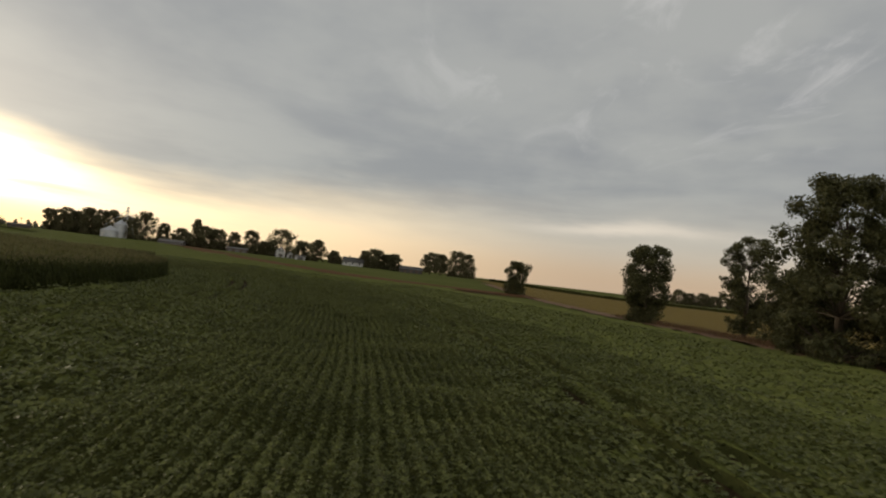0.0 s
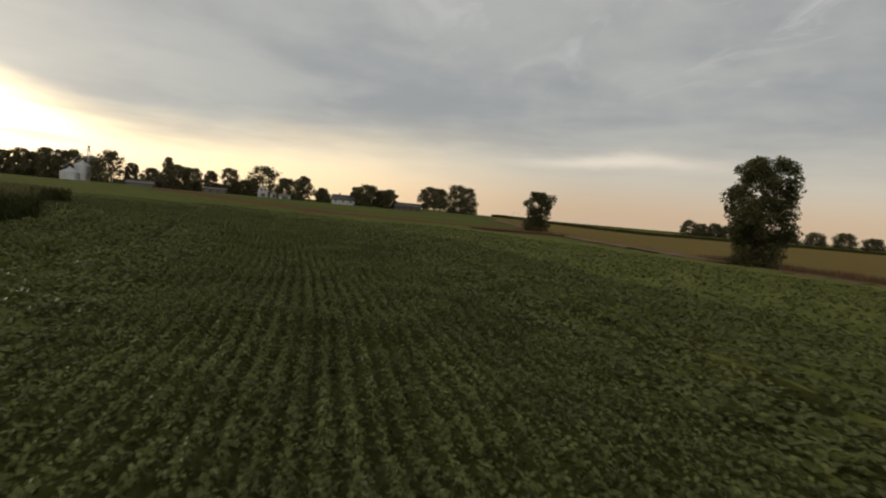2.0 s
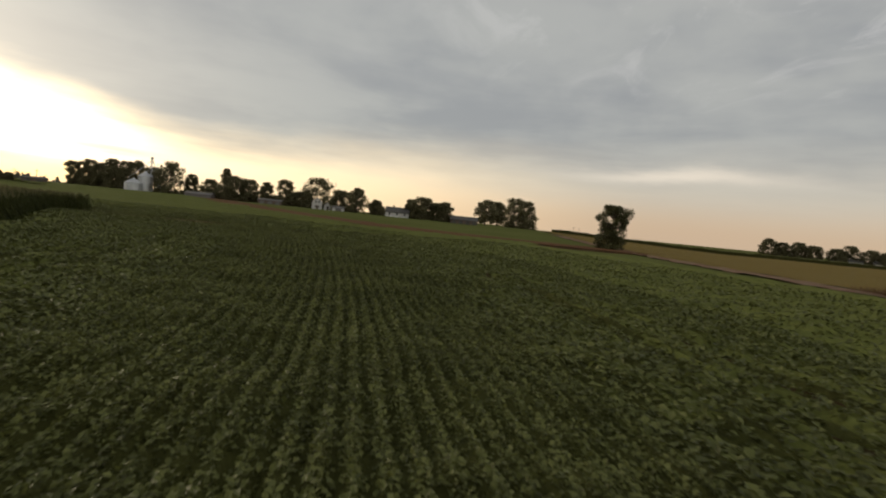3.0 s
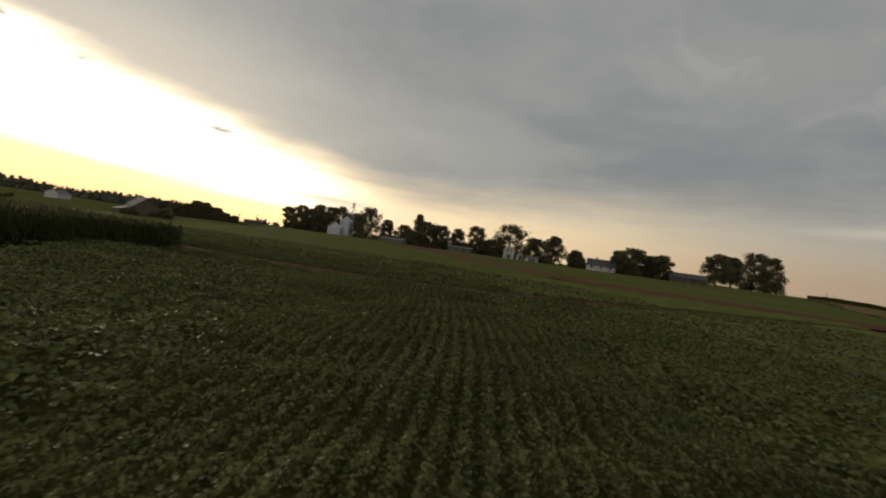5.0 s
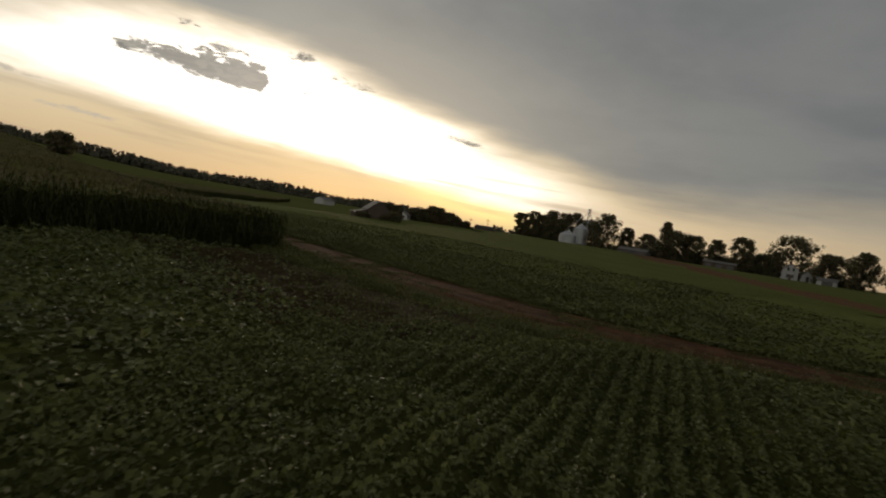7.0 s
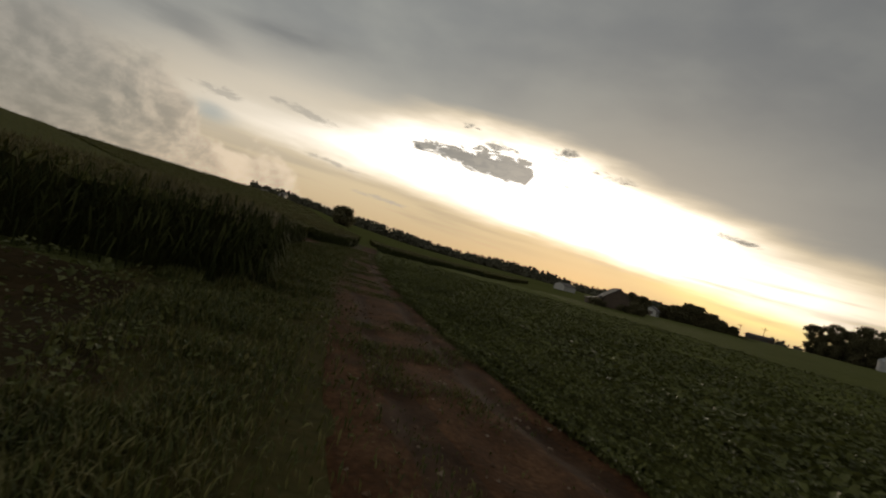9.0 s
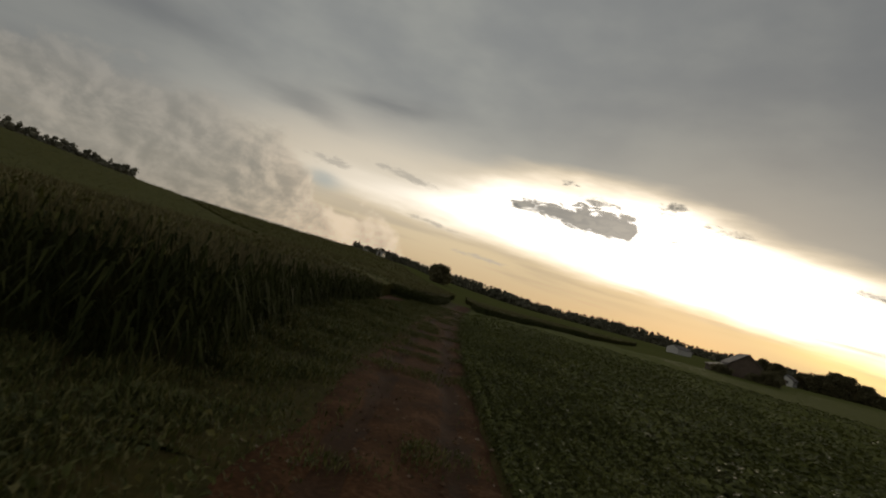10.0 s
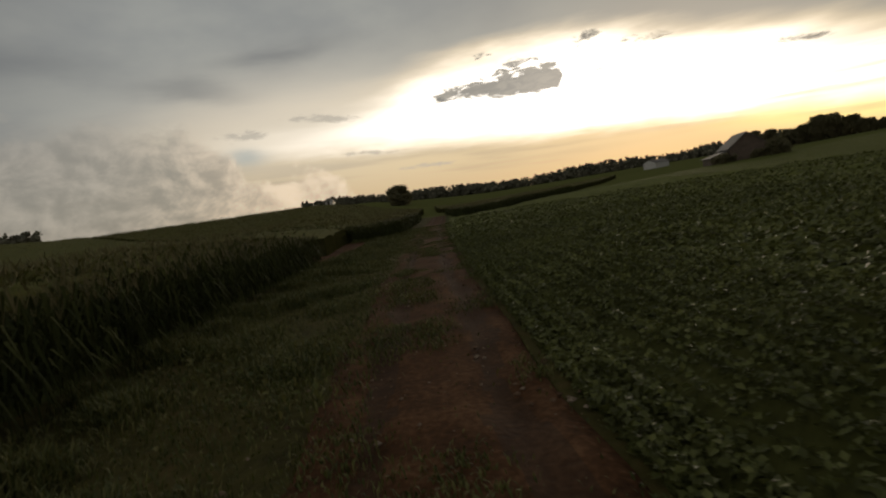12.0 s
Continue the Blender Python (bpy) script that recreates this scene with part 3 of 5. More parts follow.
def canopy(x, y, d):
    """Height of the soy canopy over the ground; d is the distance across the rows."""
    wander = 0.10 * (value_noise(x * 0.5, y * 0.5, 12) - 0.5)
    h = 0.43 + 0.09 * np.cos(2 * np.pi * (d + wander) / ROW) + 0.22 * (value_noise(x * 1.3, y * 1.3, 2) - 0.5) + 0.32 * (value_noise(x * 0.36, y * 0.36, 9) - 0.5)
    tram = tramlines(x, y)
    thin = smooth(value_noise(x * 0.55, y * 0.55, 31), 0.86, 0.97)
    # lower towards the track, and thin stunted plants in the corner by the corn
    side = track_side(x, y)
    low = np.where(side > 0, 0.3 + 0.7 * smooth(side, 3.2, 9.0), 0.5 + 0.5 * smooth(-side, 1.4, 4.5))
    weak = stunted(x, y)
    low = np.maximum(low, weak)
    h = h * (0.12 + 0.88 * tram) * low - 0.16 * thin
    return np.maximum(0.04, h - weak * (0.10 + 0.34 * value_noise(x * 1.6, y * 1.6, 17)))


def soy_south(x, y):
    """Inside the field south of the track."""
    fence = np.interp(y, [-90, 60, 85, 97, 150, 175], [49, 43, 40, 35.5, 29, 22])
    south_of_track = track_side(x, y) > np.interp(x, [-60, -46, -38, -30, 0], [4.6, 4.7, 4.5, 3.6, 3.2])
    return south_of_track & (x < fence - 2.5) & (corn_side(x, y) < -0.7) & (x > -62)


def corn_side(x, y):
    """Distance into the corn from its edge; negative outside."""
    return curve_side(CORN_EDGE, x, y)


def track_side(x, y):
    """Distance to the left (south) of the track's middle line; negative to the north."""
    return curve_side(TRACK, x, y)


def curve_side(curve, x, y):
    x, y = np.asarray(x, float), np.asarray(y, float)
    shape = x.shape
    x, y = x.ravel(), y.ravel()
    best = np.full(len(x), 1e9)
    side = np.zeros(len(x))
    p, n = curve.p[::3], curve.n[::3]
    for i in range(len(p)):
        dx, dy = x - p[i, 0], y - p[i, 1]
        r = dx * dx + dy * dy
        m = r < best
        best[m] = r[m]
        side[m] = dx[m] * n[i, 0] + dy[m] * n[i, 1]
    far = np.sqrt(best) > 12
    return np.where(far, np.sqrt(best) * np.where(side >= 0, 1, -1), side).reshape(shape)


def cull(V, F, keep):
    F = F[keep]
    used = np.unique(F)
    idx = np.full(len(V), -1)
    idx[used] = np.arange(len(used))
    return V[used], idx[F]


# the middle of the plan, where the plants are built finest
FLY = np.array([(0, 0), (-3.5, 21), (-5.6, 35), (-10, 52), (-14.7, 67), (-19, 81), (-26, 92.5), (-33, 101), (-39.5, 107), (-47, 110.6), (-68, 112.4), (-95, 114)], float)


def from_path(x, y):
    """Plan distance to the middle line of the plan."""
    best = np.full(np.shape(x), 1e9)
    for (ax, ay), (bx, by) in zip(FLY[:-1], FLY[1:]):
        ux, uy = bx - ax, by - ay
        t = np.clip(((x - ax) * ux + (y - ay) * uy) / (ux * ux + uy * uy + 1e-9), 0, 1)
        best = np.minimum(best, np.hypot(x - ax - t * ux, y - ay - t * uy))
    return best


def sheet(name, guide, s, d, inside, sign, label, rim=0.04):
    """The closed canopy of a field as one mesh: green rows, with soil where it is bare."""
    S, D = np.meshgrid(s, d, indexing="ij")
    x, y = guide.at(S, sign * D)
    k = inside(x, y)
    # distance from the border, counted in grid cells, tapers the canopy to the ground
    edge = np.where(k, 8.0, 0.0)
    for _ in range(8):
        edge[1:] = np.minimum(edge[1:], edge[:-1] + 1)
        edge[:-1] = np.minimum(edge[:-1], edge[1:] + 1)
        edge[:, 1:] = np.minimum(edge[:, 1:], edge[:, :-1] + 1)
        edge[:, :-1] = np.minimum(edge[:, :-1], edge[:, 1:] + 1)
    h = canopy(x, y, D) * np.clip(edge / 7.0, rim, 1)
    z = terrain(x, y) + h
    V = np.stack([x.ravel(), y.ravel(), z.ravel()], 1)
    F = grid_faces(len(s), len(d))
    keep = k.ravel()[F].all(1)
    # close to the middle line the leaves are built, so there the understory sheet below them has their shade in its
    # colour
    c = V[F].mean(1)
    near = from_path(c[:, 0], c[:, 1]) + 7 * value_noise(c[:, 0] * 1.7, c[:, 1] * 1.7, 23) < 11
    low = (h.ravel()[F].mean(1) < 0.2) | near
    V[:, 2] = np.maximum(V[:, 2] - 0.07 * (from_path(V[:, 0], V[:, 1]) < 18), terrain(V[:, 0], V[:, 1]) + 0.02)
    low = low[keep]
    V, F = cull(V, F, keep)
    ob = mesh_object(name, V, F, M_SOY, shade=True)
    ob.data.materials.append(M_SOYSHADE)
    ob.data.materials.append(M_RUT)
    wheel = tramlines(c[keep, 0], c[keep, 1])
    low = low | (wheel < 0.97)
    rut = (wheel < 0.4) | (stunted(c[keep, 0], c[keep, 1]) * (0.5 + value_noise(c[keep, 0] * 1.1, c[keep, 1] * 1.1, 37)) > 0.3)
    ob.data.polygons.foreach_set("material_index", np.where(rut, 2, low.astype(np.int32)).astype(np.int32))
    return tagged(ob, label, "soybean field", kind="stuff")


def leaves_on_rows(guide, sign, s_range, d_range, per_row_metre, size, near, far, inside, rng):
    """Folded soy leaves standing over the rows, between two distances from the middle line."""
    rows = np.arange(np.ceil(d_range[0] / ROW), np.floor(d_range[1] / ROW)) * ROW
    if guide is TRACK:
        rows = np.concatenate([rows[:2], rows[:2] + 0.12, rows])
    n = int(per_row_metre * (s_range[1] - s_range[0]))
    out = []
    for d in rows:
        s = rng.uniform(s_range[0], s_range[1], n)
        dd = d + rng.normal(0, 0.092, n)
        x, y = guide.at(s, sign * dd)
        r = from_path(x, y)
        k = (r >= near) & (r < far) & inside(x, y)
        if not k.any():
            continue
        x, y, dd = x[k], y[k], dd[k]
        h = canopy(x, y, dd)
        rise = h + rng.uniform(-0.10, 0.12, len(x))
        if d < 2.4 and guide is TRACK:
            rise = h * rng.uniform(0.1, 1.15, len(x))
        z = terrain(x, y) + rise
        out.append(np.stack([x, y, z], 1)[(tramlines(x, y) > 0.45) & (rng.uniform(0, 0.16, len(x)) < h + 0.08 * stunted(x, y)) & (rng.uniform(0, 1, len(x)) > 0.84 * stunted(x, y))])
    if not out:
        return np.zeros((0, 3)), np.zeros(0)
    P = np.vstack(out)
    return P, size * rng.uniform(0.65, 1.35, len(P))


def leaf_mesh(P, size, rng, tilt=0.75, aspect=0.72):
    """Diamond leaves folded along the midrib: four points, two triangles each."""
    n = len(P)
    a = rng.uniform(0, 2 * np.pi, n)
    droop = rng.normal(-0.15, tilt * 0.6, n)
    roll = rng.normal(0, tilt * 0.6, n)
    f = np.stack([np.cos(a) * np.cos(droop), np.sin(a) * np.cos(droop), np.sin(droop)], 1)
    side = np.stack([-np.sin(a), np.cos(a), np.zeros(n)], 1)
    up = np.cross(f, side)
    r = side * np.cos(roll)[:, None] + up * np.sin(roll)[:, None]
    nrm = np.cross(f, r)
    L = size[:, None]
    base, tip = P - f * L * 0.5, P + f * L * 0.5 - nrm * L * 0.06
    mid = P - f * L * 0.06
    wl, wr = mid + r * L * aspect * 0.5 + nrm * L * 0.12, mid - r * L * aspect * 0.5 + nrm * L * 0.12
    V = np.stack([base, wl, tip, wr], 1).reshape(-1, 3)
    i = np.arange(n) * 4
    F = np.concatenate([np.stack([i, i + 2, i + 1], 1), np.stack([i, i + 3, i + 2], 1)])
    return V, F


def build_soy():
    rng = np.random.default_rng(5)

    def in_south(x, y):
        return soy_south(x, y)

    def in_north(x, y):
        t = track_side(x, y)
        return (t < -1.45) & (curve_side(STRIP, x, y) > 9.7)

    south = sheet("soy_field", ROWS, np.arange(70, ROWS.length, 0.6), np.arange(-22, 66, 0.0975), in_south, -1, "dense green soybean field planted in curving rows")
    north = sheet("soy_field", TRACK, np.arange(26, TRACK.length - 3, 1.0), np.arange(1.4, 42, 0.0975), in_north, -1, "green soybean field beside the dirt track", 0.45)
    # the far part of the north field, up to the bare strip
    s, d = np.arange(20, TRACK.length - 3, 3.0), np.concatenate([np.arange(41.4, 120, 1.0), np.arange(120, 420, 4.0)])
    S, D = np.meshgrid(s, d, indexing="ij")
    x, y = TRACK.at(S, -D)
    z = terrain(x, y) + 0.5 + 0.15 * (value_noise(x, y, 4) - 0.5)
    V = np.stack([x.ravel(), y.ravel(), z.ravel()], 1)
    F = grid_faces(len(s), len(d))
    c = V[F].mean(1)
    V, F = cull(V, F, (curve_side(STRIP, c[:, 0], c[:, 1]) > 9.9) & ((curve_side(BELT_EDGE, c[:, 0], c[:, 1]) < 0) | (c[:, 0] > -144)))
    mesh_object("far_rows", V, F, M_SOYFAR, north, shade=True)
    for guide, sign, field, inside, dmax, s0 in ((ROWS, -1, south, in_south, 60, 77), (TRACK, -1, north, in_north, 46, 60)):
        for near, far, density, size in ((0, 5.5, 132, 0.092), (5.5, 18, 33, 0.178), (18, 46, 6.0, 0.28)):
            P, sz = leaves_on_rows(guide, sign, (s0, guide.length - 2), (1.3 if guide is TRACK else -22.0, dmax), density, size, near, far, inside, rng)
            if len(P):
                V, F = leaf_mesh(P, sz, rng, 0.75 if near < 5 else 0.5)
                leaf = mesh_object("leaves", V, F, M_SOYLEAF, field)
                leaf["kind"] = "stuff"


build_soy()


# ---------- corn ----------
def stand(x):
    """Height of the corn, which is tallest at the corner and shorter along the track."""
    return np.interp(x, [-112, -85, -64, -52, -40], [0.84, 0.88, 1.02, 1.12, 1.06])


def corn_plants(xy, rng, height=2.2, leaves=10):
    """Corn plants: a stalk, arching strap leaves and a tassel."""
    n = len(xy)
    x, y = xy[:, 0], xy[:, 1]
    z0 = terrain(x, y)
    h = height * stand(x) * rng.uniform(0.86, 1.1, n)
    V, F, off = [], [], 0
    # stalk: three-sided
    for k in range(3):
        a = k * 2.0944
        V.append(np.stack([x + 0.016 * np.cos(a), y + 0.016 * np.sin(a), z0], 1))
    V.append(np.stack([x, y, z0 + h * 0.9], 1))
    i = np.arange(n)
    for k in range(3):
        F.append(np.stack([i + k * n, i + ((k + 1) % 3) * n, i + 3 * n], 1))
    off = 4 * n
    for j in range(leaves):
        a = rng.uniform(0, 2 * np.pi, n)
        zb = z0 + h * (0.18 + 0.72 * j / leaves)
        ln = rng.uniform(0.42, 0.78, n) * (1.0 if j < leaves - 2 else 0.6)
        rise = rng.uniform(0.15, 0.42, n)
        drop = rng.uniform(-0.55, -0.05, n)
        w = 0.028
        cx, cy = np.cos(a), np.sin(a)
        sx, sy = -cy * w, cx * w
        b = np.stack([x, y, zb], 1)
        m1 = np.stack([x + cx * ln * 0.45 + sx, y + cy * ln * 0.45 + sy, zb + rise], 1)
        m2 = np.stack([x + cx * ln * 0.45 - sx, y + cy * ln * 0.45 - sy, zb + rise], 1)
        t = np.stack([x + cx * ln, y + cy * ln, zb + drop], 1)
        V += [b, m1, m2, t]
        F.append(np.stack([i + off, i + off + 2 * n, i + off + n], 1))
        F.append(np.stack([i + off + n, i + off + 2 * n, i + off + 3 * n], 1))
        off += 4 * n
    leaf = (np.vstack(V), np.vstack(F))
    V, F, off = [], [], 0
    for j in range(4):
        a = rng.uniform(0, 2 * np.pi, n)
        sp = 0.05 if j == 0 else 0.14
        tip = np.stack([x + np.cos(a) * sp, y + np.sin(a) * sp, z0 + h * 0.9 + rng.uniform(0.22, 0.36, n)], 1)
        b1 = np.stack([x + 0.014, y, z0 + h * 0.86], 1)
        b2 = np.stack([x - 0.014, y + 0.01, z0 + h * 0.86], 1)
        V += [b1, b2, tip]
        F.append(np.stack([i + off, i + off + n, i + off + 2 * n], 1))
        off += 3 * n
    return leaf, (np.vstack(V), np.vstack(F))


def corn_tops(name, inside, x0, x1, y0, y1, step, rng, label, tufts, skirt=False):
    """A field of corn: a bumpy closed canopy with leaves over it, and on request a shade-dark skirt below its edge."""
    gx, gy = np.arange(x0, x1, step), np.arange(y0, y1, step)
    X, Y = np.meshgrid(gx, gy, indexing="ij")
    Z = terrain(X, Y) + 1.85 * stand(X) + 0.5 * (value_noise(X * 2.2, Y * 2.2, 3) - 0.5) + 0.35 * (value_noise(X * 0.3, Y * 0.3, 6) - 0.5)
    V = np.stack([X.ravel(), Y.ravel(), Z.ravel()], 1)
    F = grid_faces(len(gx), len(gy))
    c = V[F].mean(1)
    V, F = cull(V, F, inside(c[:, 0], c[:, 1]))
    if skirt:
        # skirt round the open edge, down to the soil, coloured as the shade among the stalks
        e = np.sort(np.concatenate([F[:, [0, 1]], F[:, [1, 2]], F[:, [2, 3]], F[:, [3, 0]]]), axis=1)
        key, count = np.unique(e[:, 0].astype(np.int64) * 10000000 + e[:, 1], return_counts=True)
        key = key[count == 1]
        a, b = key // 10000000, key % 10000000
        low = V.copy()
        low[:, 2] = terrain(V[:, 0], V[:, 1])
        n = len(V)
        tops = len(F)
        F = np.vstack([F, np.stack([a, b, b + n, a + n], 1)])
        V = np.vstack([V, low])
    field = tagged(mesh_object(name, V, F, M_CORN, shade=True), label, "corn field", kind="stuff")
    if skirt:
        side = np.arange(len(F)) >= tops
        field.data.materials.append(M_STALKSHADE)
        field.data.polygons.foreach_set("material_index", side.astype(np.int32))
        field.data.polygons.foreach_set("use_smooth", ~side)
    if tufts:
        V = V[: len(V) // 2] if skirt else V
        k = rng.integers(0, len(V), int(tufts))
        P = V[k] + rng.normal(0, 0.4, (len(k), 3)) * np.array([step, step, 0.25])
        lv, lf = leaf_mesh(P, rng.uniform(0.35, 0.8, len(P)), rng, 1.4, 0.16)
        mesh_object("leaves", lv, lf, M_CORNLIT, field)["kind"] = "stuff"
        k = rng.integers(0, len(V), int(tufts * 1.6))
        P = V[k] + rng.normal(0, 0.4, (len(k), 3)) * np.array([step, step, 0.1]) + np.array([0, 0, 0.28])
        n = len(P)
        tip = P + np.stack([rng.normal(0, 0.12, n), rng.normal(0, 0.12, n), rng.uniform(0.15, 0.4, n)], 1)
        a = rng.uniform(0, 6.283, n)
        o = np.stack([np.cos(a), np.sin(a), 0 * a], 1) * 0.035
        i = np.arange(n)
        mesh_object("tassels", np.vstack([P - o, P + o, tip]), np.stack([i, i + n, i + 2 * n], 1), M_TASSEL, field)["kind"] = "stuff"
    return field


def edge_plants(field, guide, s0, s1, rows, rng, inset=0.15):
    plants = []
    for r in range(rows):
        step = 0.2 if r < 3 else 0.35
        ss = np.arange(s0, s1, step)
        ss = ss + rng.uniform(-0.05, 0.05, len(ss))
        px, py = guide.at(ss, inset + r * 0.76 + rng.normal(0, 0.06, len(ss)))
        plants.append(np.stack([px, py], 1))
    leaf, tassel = corn_plants(np.vstack(plants), rng)
    mesh_object("leaves", *leaf, M_CORNSHADED, field)["kind"] = "stuff"
    mesh_object("tassels", *tassel, M_TASSEL, field)["kind"] = "stuff"


def build_corn():
    rng = np.random.default_rng(8)

    def first(x, y):
        return (corn_side(x, y) > 1.5) & (x > -102) & (y > -75)

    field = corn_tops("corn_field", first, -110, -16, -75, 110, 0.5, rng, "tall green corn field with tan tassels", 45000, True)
    edge_plants(field, CORN_EDGE, 70, CORN_EDGE.length - 17, 7, rng)

    def west(x, y):
        lane = y - (96.1 + (x + 150) * 0.78)
        return (curve_side(WEST_EDGE, x, y) > 2.2) & (lane > 0) & (x > -258)

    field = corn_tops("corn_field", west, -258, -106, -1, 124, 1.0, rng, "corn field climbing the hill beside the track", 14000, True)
    edge_plants(field, WEST_EDGE, 18, 110, 4, rng)

    def south(x, y):
        lane = y - (96.1 + (x + 150) * 0.78)
        return (lane < -2.0) & (x < -108) & (x > -358) & (y > -117) & (y < 52 + (x + 358) * 0.25)

    corn_tops("corn_field", south, -358, -106, -117, 108, 2.0, rng, "paler corn field on the upper hillside", 9000, True)

    def belt(x, y):
        return (curve_side(BELT_EDGE, x, y) > 1.8) & (x > -327) & (y < 223)

    field = corn_tops("corn_field", belt, -327, -146, 118, 223, 1.2, rng, "belt of corn beyond the soy field", 6000, True)
    edge_plants(field, BELT_EDGE, 60, 195, 3, rng)

    def east(x, y):
        front = belt_front(x)
        return (y > front) & (y < front + 48)

    corn_tops("corn_field", east, 30, 430, 325, 425, 2.0, rng, "distant belt of corn behind the grain field", 0, True)


build_corn()


# ---------- weeds on the verge and the track ----------
def blades(P, height, rng, mat, name, parent=None):
    """Grass: narrow bent blades, two triangles each."""
    n = len(P)
    a = rng.uniform(0, 2 * np.pi, n)
    lean = rng.uniform(0.15, 0.75, n)
    h = height * rng.uniform(0.5, 1.3, n)
    w = 0.006 + 0.010 * rng.uniform(0, 1, n)
    d = np.stack([np.cos(a), np.sin(a), np.zeros(n)], 1)
    s = np.stack([-np.sin(a), np.cos(a), np.zeros(n)], 1)
    up = np.array([0, 0, 1.0])
    mid = P + up * (h * 0.6)[:, None] + d * (h * lean * 0.35)[:, None]
    tip = P + up * (h * (1.0 - 0.35 * lean))[:, None] + d * (h * lean)[:, None]
    V = np.stack([P - s * w[:, None] * 0.6, mid - s * w[:, None], mid + s * w[:, None], tip], 1).reshape(-1, 3)
    i = np.arange(n) * 4
    F = np.concatenate([np.stack([i, i + 2, i + 1], 1), np.stack([i + 1, i + 2, i + 3], 1)])
    return mesh_object(name, V, F, mat, parent)


def build_weeds():
    rng = np.random.default_rng(14)
    n = 400000
    s = rng.uniform(80, 190, n)
    d = rng.uniform(1.0, 6.2, n)
    x, y = TRACK.at(s, d)
    near_soy = (d < 5.3 + 0.8 * value_noise(x * 0.8, y * 0.8, 44)) & (x < -36)
    d = d / bend(x) ** 1.6
    clump = value_noise(x * 0.9, y * 0.9, 41)
    keep = (corn_side(x, y) < 0.3) & (near_soy | ~soy_south(x, y)) & (rng.uniform(0, 1, n) < 0.06 + (0.2 + 0.74 * smooth(clump, 0.32, 0.68)) * smooth(d, 1.5, 2.9)) & (d > 1.0)
    x, y, c, d = x[keep], y[keep], clump[keep], d[keep]
    P = np.stack([x, y, terrain(x, y) + 0.03], 1)
    tagged(blades(P, 0.10 + 0.36 * c * (0.5 + 0.7 * smooth(d, 2.2, 4.6)), rng, M_GRASS, "verge_grass"), "tufts of green and dry grass on the verge", "grass", kind="stuff")
    n = 170000
    s = rng.uniform(40, 190, n)
    d = np.concatenate([rng.normal(0, 0.28, n // 4), rng.normal(-1.3, 0.25, n // 4), rng.normal(1.15, 0.35, n // 4), rng.uniform(-1.5, 1.5, n - 3 * (n // 4))])
    x, y = TRACK.at(s, d)
    clump = value_noise(x * 0.8, y * 0.8, 43)
    keep = rng.uniform(0, 1, n) < 0.03 + 0.97 * smooth(clump, 0.42, 0.72)
    P = np.stack([x[keep], y[keep], terrain(x[keep], y[keep]) + 0.08], 1)
    tagged(blades(P, 0.05 + 0.11 * clump[keep], rng, M_GRASS, "track_grass"), "thin grass between the ruts of the track", "grass", kind="stuff")
    # clods and small stones on the bare soil
    n = 9000
    s, d = rng.uniform(52, 190, n), rng.uniform(-1.6, 2.3, n)
    x, y = TRACK.at(s, d)
    keep = rng.uniform(0, 1, n) < smooth(value_noise(x * 0.7, y * 0.7, 53), 0.3, 0.75)
    x, y = x[keep], y[keep]
    n = len(x)
    r = 0.012 + 0.045 * rng.uniform(0, 1, n) ** 3
    corners = np.array([(1, 0, 0), (0, 1, 0), (-1, 0, 0), (0, -1, 0), (0, 0, 1), (0, 0, -1)], float)
    C = np.stack([x, y, terrain(x, y) + 0.11], 1)[:, None, :] + corners[None] * rng.uniform(0.6, 1.3, (n, 6, 1)) * r[:, None, None] * np.array([1, 1, 0.7])
    f = np.array([(0, 1, 4), (1, 2, 4), (2, 3, 4), (3, 0, 4), (1, 0, 5), (2, 1, 5), (3, 2, 5), (0, 3, 5)])
    F = (f[None] + (np.arange(n) * 6)[:, None, None]).reshape(-1, 3)
    tagged(mesh_object("clods", C.reshape(-1, 3), F, M_CLOD), "small clods and stones on the dirt track", "clods", kind="stuff")
    # dry reddish weeds under the tree line
    n = 16000
    y = rng.uniform(20, 104, n)
    x = np.interp(y, EAST.p[:, 1], EAST.p[:, 0]) + rng.uniform(-3.5, 2.0, n)
    P = np.stack([x, y, terrain(x, y) + 0.1], 1)
    tagged(blades(P, 0.75 + 0.3 * value_noise(x * 0.4, y * 0.4, 61), rng, M_DRYWEED, "dry_weeds"), "tall reddish dry weeds below the tree line", "weeds", kind="stuff")
    # broad-leaved weeds in the verge
    n = 16000
    s, d = rng.uniform(60, 190, n), rng.uniform(1.5, 5.6, n)
    x, y = TRACK.at(s, d)
    clump = value_noise(x * 0.6, y * 0.6, 47)
    keep = (corn_side(x, y) < 0.2) & ~soy_south(x, y) & (rng.uniform(0, 1, n) < smooth(clump, 0.5, 0.75))
    P = np.stack([x[keep], y[keep], terrain(x[keep], y[keep]) + rng.uniform(0.05, 0.45, keep.sum())], 1)
    V, F = leaf_mesh(P, rng.uniform(0.06, 0.14, len(P)), rng, 1.0, 0.6)
    tagged(mesh_object("verge_weeds", V, F, M_GRASS), "broad-leaved weeds standing in the verge", "weeds", kind="stuff")


build_weeds()


